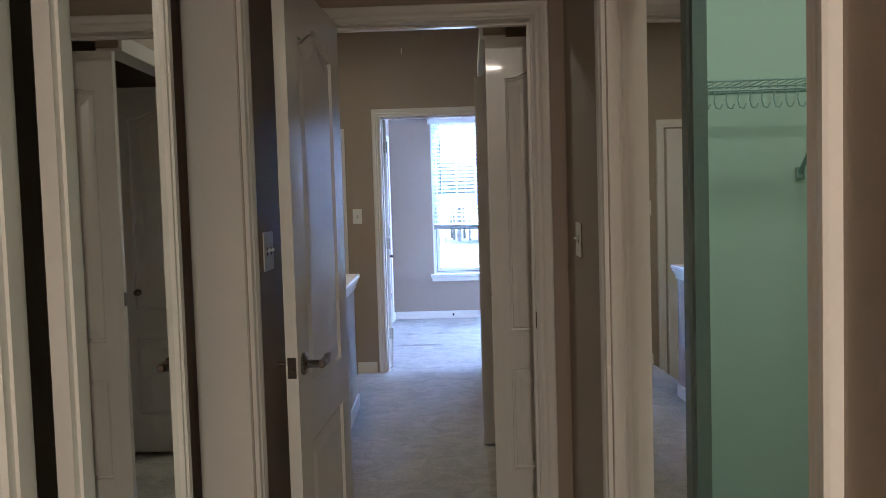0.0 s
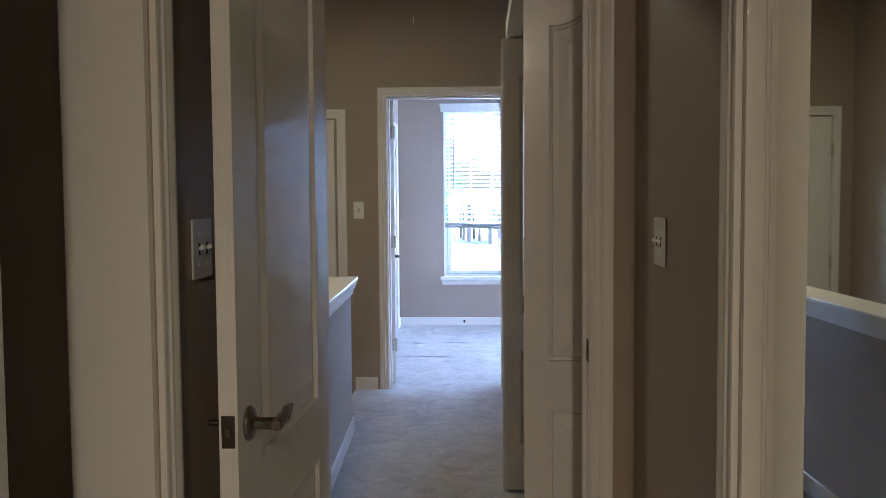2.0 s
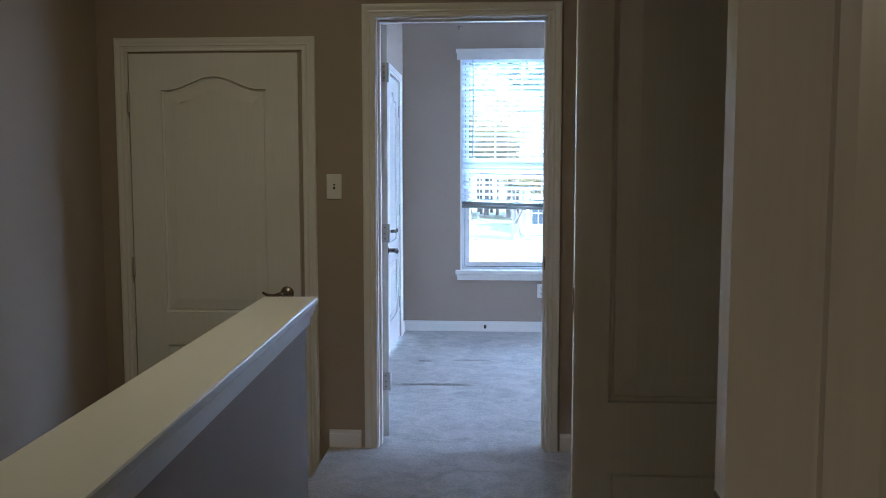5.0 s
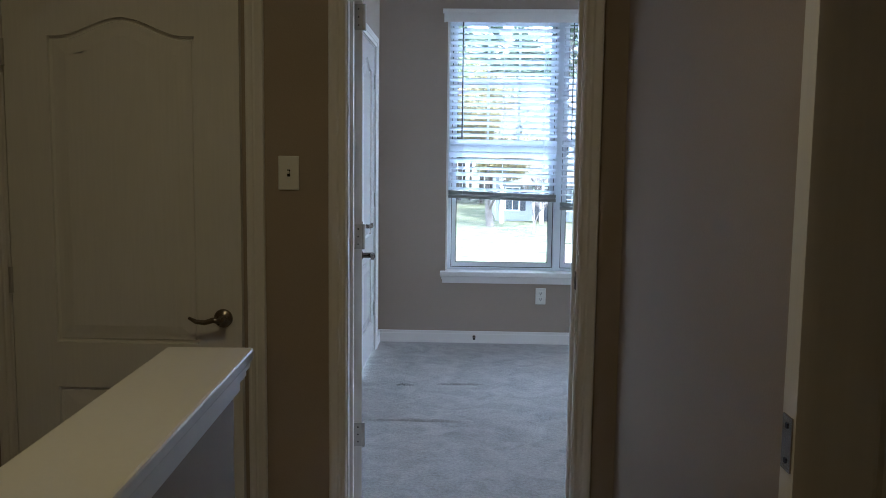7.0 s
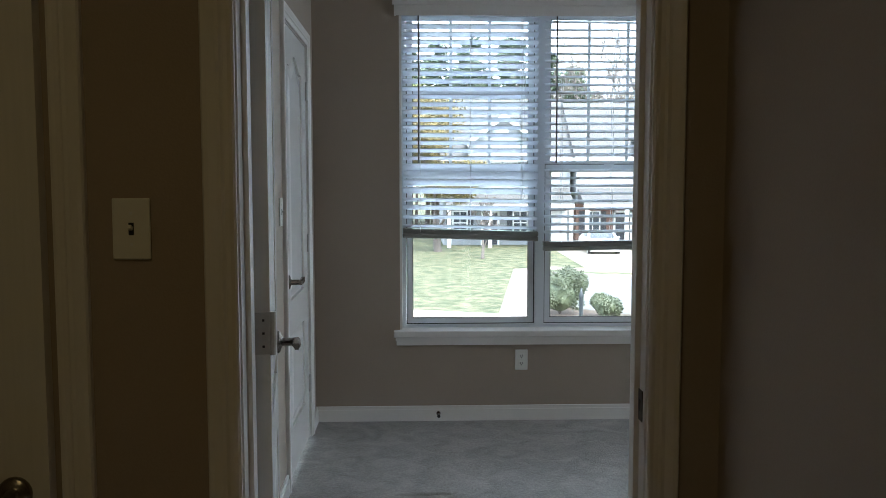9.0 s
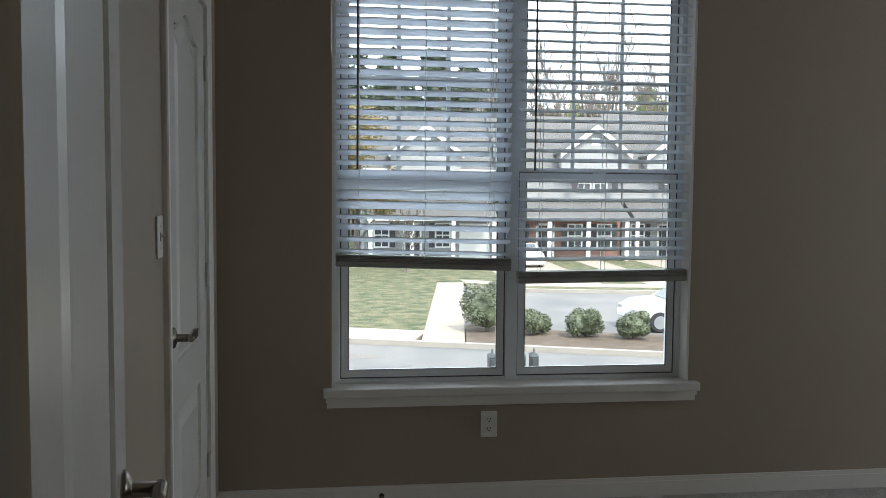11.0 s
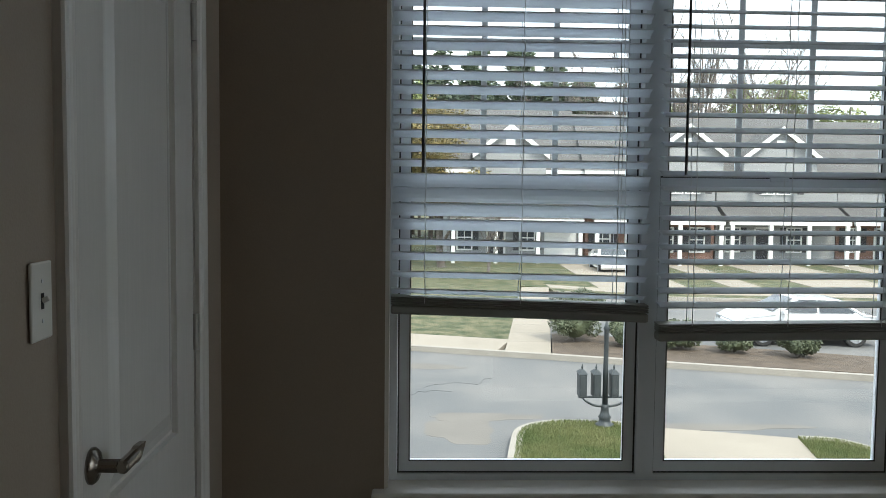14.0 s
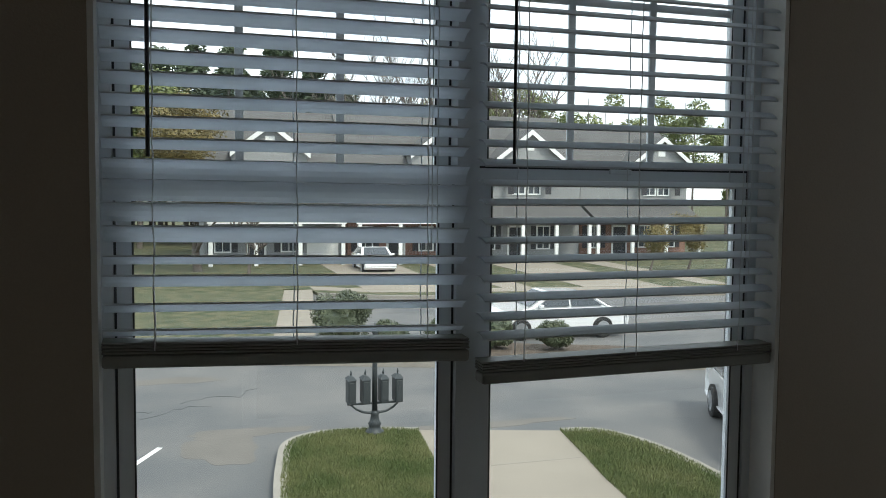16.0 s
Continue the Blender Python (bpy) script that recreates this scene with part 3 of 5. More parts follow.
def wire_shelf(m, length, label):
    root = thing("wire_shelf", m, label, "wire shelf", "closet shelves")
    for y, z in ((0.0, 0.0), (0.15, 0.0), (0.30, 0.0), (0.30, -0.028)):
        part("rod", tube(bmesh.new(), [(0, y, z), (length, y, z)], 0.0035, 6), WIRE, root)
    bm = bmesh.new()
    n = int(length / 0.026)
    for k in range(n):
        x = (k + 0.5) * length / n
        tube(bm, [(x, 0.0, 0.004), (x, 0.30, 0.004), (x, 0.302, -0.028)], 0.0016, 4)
    tagged(part("deck_wires", bm, WIRE, root, "close-set white cross wires in shade colour"), kind="stuff")
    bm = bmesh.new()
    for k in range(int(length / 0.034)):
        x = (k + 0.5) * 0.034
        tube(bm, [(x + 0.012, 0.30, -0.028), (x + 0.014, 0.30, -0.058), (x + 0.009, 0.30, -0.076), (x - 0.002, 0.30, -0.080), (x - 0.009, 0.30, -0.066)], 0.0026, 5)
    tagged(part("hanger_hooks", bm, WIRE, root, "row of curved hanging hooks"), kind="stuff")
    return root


shelf = wire_shelf(pose(1.995, 2.94, 1.69, 0, 0, 180), 0.845, "white vinyl wire closet shelf in shade colour with hanger hooks")
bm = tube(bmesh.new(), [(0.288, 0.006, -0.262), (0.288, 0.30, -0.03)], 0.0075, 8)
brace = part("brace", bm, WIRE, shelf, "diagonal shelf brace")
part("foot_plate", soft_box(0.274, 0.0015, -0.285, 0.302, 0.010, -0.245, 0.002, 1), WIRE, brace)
wire_shelf(pose(1.998, 0.35, 1.69, 0, 0, 90), 2.27, "white vinyl wire shelf in shade colour along closet back wall")

# ---- switches, outlet, small fittings ----


def cover_plate(name, m, w, h, toggles, label, category):
    """A wall plate in the local XZ plane, facing local -Y."""
    root = thing(name, m, label, category)
    part("plate", soft_box(-w / 2, -0.006, -h / 2, w / 2, -0.001, h / 2, 0.003), PLATE, root)
    for k in range(toggles):
        x = (k - (toggles - 1) / 2) * 0.046
        part("toggle_slot", cube(x - 0.005, -0.0066, -0.012, x + 0.005, -0.0061, 0.012), DARK, root)
        bm = soft_box(-0.0035, -0.011, -0.004, 0.0035, 0.0, 0.004, 0.001, 1)
        bmesh.ops.transform(bm, matrix=pose(x, -0.0066, 0, -28, 0, 0), verts=bm.verts[:])
        part("toggle", bm, PLATE, root)
        for z in (-0.03, 0.03):
            bm = lathe([(0.0032, 0), (0.0032, 0.001)], 10)
            bmesh.ops.transform(bm, matrix=pose(x, -0.006, z, 90, 0, 0), verts=bm.verts[:])
            part("screw", bm, CORD, root)
    return root


cover_plate("light_switch", pose(1.009, 3.05, 1.225, 0, 0, -90), 0.116, 0.116, 2, "white double toggle switch plate on wall", "light switch")
cover_plate("light_switch", pose(0.031, 2.665, 1.235, 0, 0, 90), 0.116, 0.116, 2, "white double toggle switch plate behind door", "light switch")
cover_plate("light_switch", pose(-0.265, FAR - 0.001, 1.262), 0.072, 0.118, 1, "white single toggle switch plate in hall", "light switch")
cover_plate("light_switch", pose(-0.279, 8.885, 1.225, 0, 0, 90), 0.072, 0.118, 1, "white single toggle switch plate in bedroom", "light switch")
outlet = thing("wall_outlet", pose(0.878, WIN - 0.001, 0.345), "white duplex outlet plate below the window", "outlet")
part("plate", soft_box(-0.036, -0.006, -0.058, 0.036, -0.001, 0.058, 0.003), PLATE, outlet)
for z in (-0.021, 0.021):
    face = part("socket", soft_box(-0.017, -0.0085, z - 0.014, 0.017, -0.006, z + 0.014, 0.002, 1), PLATE, outlet)
    for x in (-0.006, 0.006):
        part("slot", cube(x - 0.0014, -0.0095, z - 0.002, x + 0.0014, -0.0084, z + 0.008), DARK, face)
    part("ground_hole", cube(-0.003, -0.0095, z - 0.010, 0.003, -0.0084, z - 0.005), DARK, face)
stop = thing("door_stop", pose(0.409, WIN - 0.015, 0.045), "small spring door stop on the baseboard", "door stop")
part("spring", tube(bmesh.new(), [(0, 0, 0), (0, -0.055, 0)], 0.006, 10), NICKEL, stop)
part("rubber_tip", tube(bmesh.new(), [(0, -0.056, 0), (0, -0.07, 0)], 0.009, 10), DARK, stop)
part("base_disc", tube(bmesh.new(), [(0, 0.0, 0), (0, -0.004, 0)], 0.012, 10), NICKEL, stop)
for x in (0.19, 1.02):
    hook = thing("curtain_hook", pose(x, WIN - 0.001, 2.505), "small metal curtain hook above the window", "hook", "curtain hooks")
    part("hook_plate", soft_box(-0.008, -0.004, -0.02, 0.008, 0, 0.02, 0.001, 1), NICKEL, hook)
    part("hook_arm", tube(bmesh.new(), [(0, -0.004, -0.005), (0, -0.04, -0.012), (0, -0.05, 0.008)], 0.004, 8), NICKEL, hook)
hook = thing("wall_hook", pose(0.13, FAR - 0.001, 2.56), "small white hook high on hall wall", "hook")
part("hook_arm", tube(bmesh.new(), [(0, 0, 0.02), (0, -0.012, 0.018), (0, -0.014, -0.02), (0, -0.02, -0.025)], 0.004, 8), PLATE, hook)
for k, (x, y, w, a) in enumerate(((0.32, 8.93, 0.30, 1.5), (0.14, 8.22, 0.52, -1.0), (0.0, 8.9, 0.12, 0))):
    bm = bmesh.new()
    rows = 24
    grid = [[bm.verts.new((-w / 2 + w * i / rows, v * 0.020 + 0.004 * math.sin(i * 0.9), 0.0005 + 0.011 * math.cos(v * math.pi / 2) * math.sin(math.pi * i / rows) ** 0.6)) for i in range(rows + 1)] for v in (-1, -0.5, 0, 0.5, 1)]
    for g0, g1 in zip(grid, grid[1:]):
        for i in range(rows):
            bm.faces.new((g0[i], g0[i + 1], g1[i + 1], g1[i]))
    rp = tagged(part("carpet_ripple", bm, CARPET, smooth=True), "low ripple in the loose bedroom carpet", "carpet", kind="structure")
    rp.matrix_world = pose(x, y, 0, 0, 0, a)

# ---- bedroom window ----
win = thing("window_1", pose(0, WIN, 0), "white vinyl double window with grilles in upper sashes", "window", kind="structure")
D0, D1 = 0.085, 0.155
part("window_frame", boxes((WX0 + 0.001, D0, WZ0 + 0.001, WX0 + 0.035, D1, WZ1 - 0.001), (WX1 - 0.035, D0, WZ0 + 0.001, WX1 - 0.001, D1, WZ1 - 0.001),
     (WX0 + 0.035, D0, WZ0 + 0.001, WX1 - 0.035, D1, WZ0 + 0.035), (WX0 + 0.035, D0, WZ1 - 0.035, WX1 - 0.035, D1, WZ1 - 0.001), (0.962, D0 - 0.01, WZ0 + 0.035, 1.015, D1, WZ1 - 0.035)), VINYL, win)
part("drywall_return", boxes((WX0 + 0.0005, 0.001, WZ0 + 0.02, WX0 + 0.012, D0, WZ1 - 0.012), (WX1 - 0.012, 0.001, WZ0 + 0.02, WX1 - 0.0005, D0, WZ1 - 0.012), (WX0 + 0.012, 0.001, WZ1 - 0.012, WX1 - 0.012, D0, WZ1 - 0.0005)), TRIM, win)
MEET = 1.43
for x0, x1 in ((WX0 + 0.035, 0.962), (1.015, WX1 - 0.035)):
    for upper in (0, 1):
        z0, z1 = ((WZ0 + 0.036, MEET + 0.02), (MEET - 0.02, WZ1 - 0.036))[upper]
        y = 0.095 + 0.03 * upper
        s = 0.036
        sash = part("sash", boxes((x0 + 0.001, y, z0, x0 + s, y + 0.026, z1), (x1 - s, y, z0, x1 - 0.001, y + 0.026, z1), (x0 + s, y, z0, x1 - s, y + 0.026, z0 + s), (x0 + s, y, z1 - s, x1 - s, y + 0.026, z1)), VINYL, win)
        pane = part("pane", cube(x0 + s, y + 0.011, z0 + s, x1 - s, y + 0.014, z1 - s), GLASS, sash, "clear window glass")
        pane.visible_shadow = False
        # Outer strip is coloured as the dark gap between sash and frame.
        for a, b, c, d, yy, wd, nm in ((x0 + s, x1 - s, z0 + s, z1 - s, y - 0.001, 0.004, "glazing_gasket"), (x0 + 0.001, x1 - 0.001, z0, z1, y - 0.0012, 0.005, "track_gap_strip")):
            part(nm, boxes((a, yy, c, a + wd, yy + 0.0008, d), (b - wd, yy, c, b, yy + 0.0008, d), (a + wd, yy, c, b - wd, yy + 0.0008, c + wd), (a + wd, yy, d - wd, b - wd, yy + 0.0008, d)), SEAL_GAP, sash, "dark grey seal and gap strip")
        if upper:
            gw = (x1 - x0 - 2 * s) / 3
            for k in (1, 2):
                gx = x0 + s + gw * k
                part("grille_bar", cube(gx - 0.009, y + 0.016, z0 + s, gx + 0.009, y + 0.022, z1 - s), VINYL, sash)
            gz = (z0 + z1) / 2
            for k in (0, 1, 2):
                part("grille_bar", cube(x0 + s + gw * k + (0.0095 if k else 0), y + 0.016, gz - 0.009, x0 + s + gw * (k + 1) - (0.0095 if k < 2 else 0), y + 0.022, gz + 0.009), VINYL, sash)
        else:
            part("sash_lock", soft_box((x0 + x1) / 2 - 0.03, y - 0.006, z1 - 0.014, (x0 + x1) / 2 + 0.03, y - 0.0005, z1 - 0.002, 0.002, 1), VINYL, sash)
sill = thing("window_sill", pose(0, WIN, 0), "white painted window stool with moulded apron", "window sill", kind="structure")
part("stool", soft_box(WX0 - 0.035, -0.045, WZ0 - 0.02, WX1 + 0.04, D0 - 0.001, WZ0 + 0.0185, 0.006), TRIM, sill)
part("apron", boxes((WX0 - 0.02, -0.02, WZ0 - 0.066, WX1 + 0.025, -0.001, WZ0 - 0.04), (WX0 - 0.025, -0.028, WZ0 - 0.04, WX1 + 0.03, -0.001, WZ0 - 0.0205)), TRIM, sill)

# ---- blinds ----


def slat_mesh(length):
    """A gently crowned slat, centred, across local x."""
    bm = bmesh.new()
    prof = [(-0.025, -0.0028), (-0.014, 0.0005), (0, 0.0018), (0.014, 0.0005), (0.025, -0.0028)]
    rows = []
    for x in (-length / 2, length / 2):
        rows.append([bm.verts.new((x, y, z + 0.002)) for y, z in prof] + [bm.verts.new((x, y, z - 0.002)) for y, z in prof[::-1]])
    n = len(rows[0])
    for i in range(n):
        face = bm.faces.new((rows[0][i], rows[0][(i + 1) % n], rows[1][(i + 1) % n], rows[1][i]))
        face.material_index = 1 if i in (4, 9) else 0
    bm.faces.new(rows[0][::-1])
    bm.faces.new(rows[1])
    bmesh.ops.recalc_face_normals(bm, faces=bm.faces[:])
    return bm


def blind(x0, x1, heights, rail_l, rail_r, wand_x, wand_z, label):
    """A horizontal blind: heights holds (z, tilt) of each slat; the bottom rail leans between two heights."""
    root = thing("window_blind", pose((x0 + x1) / 2, WIN + 0.034, 0), label, "blind", "bedroom blinds")
    w = x1 - x0
    part("head_rail", soft_box(-w / 2, -0.025, WZ1 - 0.065, w / 2, 0.025, WZ1 - 0.014, 0.003, 1), VINYL, root)
    lean = math.atan2(rail_r - rail_l, w)
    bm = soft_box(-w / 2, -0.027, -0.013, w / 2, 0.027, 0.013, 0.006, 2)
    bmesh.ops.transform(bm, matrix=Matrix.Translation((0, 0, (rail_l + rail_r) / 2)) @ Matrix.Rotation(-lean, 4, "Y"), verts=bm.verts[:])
    rail = part("bottom_rail", bm, RAIL_SHADE, root, "white bottom rail with its shade in the colour")
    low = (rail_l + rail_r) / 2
    # The stacked slats take the same shade grey as the rail.
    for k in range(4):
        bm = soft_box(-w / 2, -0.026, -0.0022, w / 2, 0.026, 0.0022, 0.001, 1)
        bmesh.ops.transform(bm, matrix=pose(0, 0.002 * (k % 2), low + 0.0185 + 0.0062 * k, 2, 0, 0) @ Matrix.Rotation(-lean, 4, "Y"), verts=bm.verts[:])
        part("stacked_slat", bm, RAIL_SHADE, root)
    first = None
    rnd = random.Random(int(x0 * 1000))
    for z, tilt in heights:
        f = max(0.0, 1 - (z - low) / 0.5)
        m = pose(rnd.uniform(-0.002, 0.002), 0, z, tilt + rnd.uniform(-1.5, 1.5), -math.degrees(lean) * f * 0.8 + rnd.uniform(-0.12, 0.12), 0)
        if first is None:
            first = part("slat", slat_mesh(w - 0.006), SLAT, root)
            first.data.materials.append(VINYL)
            first.matrix_local = m
        else:
            twin("slat", first, m, root)
    for u in (0.13, 0.5, 0.87):
        x = -w / 2 + w * u
        for y in (-0.027, 0.027):
            bm = bmesh.new()
            pts = [(x + 0.0015 * math.sin(z * 40 + u * 9), y, z) for z in np.linspace(low + 0.03, WZ1 - 0.06, 30)]
            tube(bm, pts, 0.0014, 4)
            part("ladder_cord", bm, CORD, root)
    wx = wand_x - (x0 + x1) / 2
    part("tilt_wand", tube(bmesh.new(), [(wx, -0.036, WZ1 - 0.06), (wx + 0.001, -0.040, (WZ1 + wand_z) / 2), (wx, -0.042, wand_z)], 0.0042, 8), WAND, root, "dark tilt wand")
    for dx in (0.028, 0.040):
        part("lift_cord", tube(bmesh.new(), [(w / 2 - 0.05 - dx, -0.033, WZ1 - 0.06), (w / 2 - 0.052 - dx, -0.033, low + 0.12 + dx * 3)], 0.0011, 4), CORD, root)
    return root


def from_edge(z, tilt):
    """A slat's middle from the height of its room-side edge."""
    return z + 0.025 * math.sin(radians(tilt)), tilt


left_rows = [from_edge(1.4915 + 0.0425 * k, -22 - 0.1 * k) for k in range(19)]
left_rows += [from_edge(z, t) for z, t in ((1.449, -50), (1.408, -58), (1.362, -46), (1.316, -42), (1.256, -21), (1.217, -31), (1.160, -23), (1.107, -20))]
right_rows = [from_edge(1.066 + 0.0428 * k, 12 if k < 9 else 18) for k in range(28)]
blind(0.211, 0.972, left_rows, 1.050, 1.028, 0.302, 1.452, "white horizontal blind raised unevenly with some closed slats")
blind(1.003, 1.772, right_rows, 0.972, 0.982, 1.066, 1.452, "white horizontal blind raised above lower sash")
val = thing("blind_valance", pose(0, WIN, 0), "white crown valance over both blinds", "valance")
bm = bmesh.new()
bx(bm, WX0 - 0.025, -0.032, 2.250, WX1 + 0.03, -0.022, 2.328)
bx(bm, WX0 - 0.033, -0.042, 2.305, WX1 + 0.038, -0.0325, 2.336)
bx(bm, WX0 - 0.025, -0.0215, 2.250, WX0 - 0.015, -0.001, 2.328)
bx(bm, WX1 + 0.02, -0.0215, 2.250, WX1 + 0.03, -0.001, 2.328)
part("valance_board", bm, TRIM, val)

# ---- outside: ground, road, walks ----
G = -2.9
ROADZ = -3.03
structure("ground", slab([(-420, 10.3), (420, 10.3), (420, 700), (-420, 700)], ROADZ - 0.5, ROADZ), ASPHALT, "worn grey asphalt street reaching into the distance", "road")


def kerb_line(pts, name="kerb", w=0.22):
    """A raised concrete kerb swept along plan points."""
    bm = bmesh.new()
    prev = None
    n = len(pts)
    for i, p in enumerate(pts):
        a, b = Vector(pts[max(i - 1, 0)]), Vector(pts[min(i + 1, n - 1)])
        d = (b - a).normalized()
        s = Vector((-d.y, d.x)) * (w / 2)
        ring = [bm.verts.new((p[0] + k * s.x, p[1] + k * s.y, z)) for k, z in ((-1.25, ROADZ - 0.02), (-1.0, G + 0.005), (-0.8, G + 0.02), (1, G + 0.02), (1, ROADZ - 0.02))]
        if prev:
            for k in range(4):
                bm.faces.new((prev[k], prev[k + 1], ring[k + 1], ring[k]))
        prev = ring
    bmesh.ops.recalc_face_normals(bm, faces=bm.faces[:])
    return structure(name, bm, KERB, "raised concrete kerb along the street", "kerb")


island_edge = curve_points([(1.35, 10.4), (1.48, 17.0), (1.78, 20.3), (2.02, 22.0), (2.25, 22.95), (2.8, 23.42), (3.7, 23.45), (4.6, 23.15)], 6)
drive_left = [(4.25, 20.5), (4.05, 18.0), (3.8, 10.4)]
structure("lawn_island", slab(island_edge + drive_left, ROADZ - 0.05, G), LAWN, "patchy winter lawn beside the driveway", "lawn")
kerb_line(island_edge)
drive_right = curve_points([(7.1, 22.42), (6.83, 20.9), (6.56, 19.4), (6.5, 17.5), (7.0, 10.4)], 5)
structure("driveway", slab([(3.81, 10.4), (4.06, 18.0), (4.26, 20.5), (4.61, 23.15), (5.9, 22.8), (7.1, 22.43)] + drive_right[1:], ROADZ - 0.05, G - 0.004), CONCRETE, "pale concrete driveway apron", "driveway")
for y, xa, xb in ((20.85, 4.35, 6.78), (16.4, 4.05, 6.5)):
    tagged(part("joint", boxes((xa, y, G - 0.003, xb, y + 0.025, G)), KERB), "dark expansion joint across the driveway", "joint", kind="structure")
lawn2_edge = curve_points([(7.13, 22.41), (7.75, 22.25), (8.12, 21.6), (8.32, 20.7), (8.36, 19.5), (8.36, 17.5), (8.5, 10.4)], 6)
structure("lawn_strip", slab(lawn2_edge + drive_right[::-1][:-1], ROADZ - 0.05, G), LAWN, "green lawn strip beside the driveway", "lawn")
kerb_line(lawn2_edge)


def grass(name, inside, box, count, seed, label, tall=0.055):
    """Loose blades scattered over a lawn."""
    rnd = random.Random(seed)
    verts, faces = [], []
    x0, y0, x1, y1 = box
    while len(faces) < count:
        x, y = rnd.uniform(x0, x1), rnd.uniform(y0, y1)
        if not inside(x, y):
            continue
        a, h, w = rnd.uniform(0, 6.283), tall * rnd.uniform(0.5, 1.4), rnd.uniform(0.006, 0.014)
        lx, ly = rnd.uniform(-0.03, 0.03), rnd.uniform(-0.03, 0.03)
        k = len(verts)
        verts += [(x - w * math.cos(a), y - w * math.sin(a), G - 0.01), (x + w * math.cos(a), y + w * math.sin(a), G - 0.01), (x + lx, y + ly, G + h)]
        faces.append((k, k + 1, k + 2))
    me = bpy.data.meshes.new(name)
    me.from_pydata(verts, [], faces)
    me.materials.append(BLADE)
    return tagged(new(name, me), label, "grass", kind="stuff")


def in_poly(poly):
    def test(x, y):
        odd = False
        for (ax, ay), (bx_, by_) in zip(poly, poly[1:] + poly[:1]):
            if (ay > y) != (by_ > y) and x < (bx_ - ax) * (y - ay) / (by_ - ay) + ax:
                odd = not odd
        return odd
    return test


grass("grass", in_poly(island_edge + drive_left), (1.4, 18.0, 4.9, 23.6), 60000, 3, "short winter grass blades on the lawn island")
grass("grass", in_poly(lawn2_edge + drive_right[::-1]), (6.3, 17.0, 8.4, 22.5), 34000, 4, "short green grass blades beside the driveway")

dirt_edge = random.Random(77)
for cx, cy, rx, ry in ((1.15, 23.4, 0.75, 1.1), (1.62, 24.3, 1.3, 0.35), (5.8, 23.6, 2.3, 0.28), (0.3, 29.2, 1.4, 0.4)):
    p1, p2 = dirt_edge.uniform(0, 6.28), dirt_edge.uniform(0, 6.28)
    ring = []
    for k in range(48):
        a = k * math.pi / 24
        q = 0.86 + 0.12 * math.sin(3 * a + p1) + 0.07 * math.sin(7 * a + p2)
        ring.append((cx + rx * q * math.cos(a), cy + ry * q * math.sin(a)))
    structure("road_dirt", slab(ring, ROADZ - 0.02, ROADZ + 0.0015 + 0.0005 * abs(cx)), DIRT, "reddish brown dirt washed over asphalt", "dirt")
for k in range(3):
    x, y = dirt_edge.uniform(-1.2, 0.8), dirt_edge.uniform(22.0, 27.0)
    line = [(x, y, ROADZ + 0.002)]
    for j in range(9):
        line.append((line[-1][0] + dirt_edge.uniform(0.02, 0.3), line[-1][1] + dirt_edge.uniform(-0.12, 0.3), ROADZ + 0.002))
    tagged(part("road_crack", tube(bmesh.new(), line, 0.005, 4), IRON), "thin dark crack in the asphalt", "crack", kind="structure")

# far side of the street
far_kerb = curve_points([(-60, 52), (-20, 38.5), (-6, 33.6), (0.7, 31.3), (4.0, 30.2), (8.9, 28.5), (14.5, 26.8), (30, 22.5), (60, 16)], 6)
kerb_line(far_kerb[::-1])
walk_l = [(p[0] + 0.05, p[1] + 0.09) for p in far_kerb if p[0] < 2.7]
structure("pavement", slab(walk_l + [(x + 0.55, y + 1.75) for x, y in walk_l[::-1]], ROADZ - 0.05, G + 0.004), CONCRETE, "pale concrete pavement along the far kerb", "pavement")
structure("front_path", slab([(2.72, 30.75), (3.92, 30.35), (6.35, 46.6), (5.1, 46.6)], ROADZ - 0.05, G + 0.010), CONCRETE, "pale concrete path leading to the houses", "path")
for k in range(9):
    y = 32.2 + k * 1.6
    x = 2.72 + (y - 30.75) * 0.150
    tagged(part("joint", boxes((x + 0.02, y, G + 0.0105, x + 1.20, y + 0.03, G + 0.0125)), KERB), "control joint across the path", "joint", kind="structure")
structure("lawn_far", slab([(-60, 54.2), (-20, 40.6), (-6, 35.6), (1.2, 33.1), (3.05, 32.5), (5.1, 46.6), (5.1, 47.2), (-60, 60)], ROADZ - 0.05, G), LAWN, "patchy green lawn beside the path", "lawn")
structure("mulch_bed", slab([(3.95, 30.36), (8.9, 28.7), (13.5, 27.3), (13.8, 29.6), (9.5, 31.4), (7.0, 32.3), (5.2, 34.0), (4.45, 33.6)], ROADZ - 0.05, G + 0.008), MULCH, "brown mulch bed planted with round shrubs", "planting bed")
lot_kerb = curve_points([(6.4, 45.2), (9.0, 43.7), (13.0, 42.9), (20, 42.0), (34, 40)], 6)
kerb_line(lot_kerb[::-1])
structure("lawn_houses", slab([(p[0], p[1] + 0.1) for p in lot_kerb] + [(60, 39), (300, 60), (300, 400), (-300, 400), (-300, 110), (-60, 60.2), (5.1, 47.3), (6.3, 46.7)], ROADZ - 0.05, G - 0.006), LAWN, "lawns round the houses running to the woods", "lawn")
walk2 = [(p[0], p[1] + 1.3) for p in lot_kerb]
structure("pavement_houses", slab(walk2 + [(x, y + 1.5) for x, y in walk2[::-1]], ROADZ, G + 0.006), CONCRETE, "pale concrete pavement in front of the houses", "pavement")
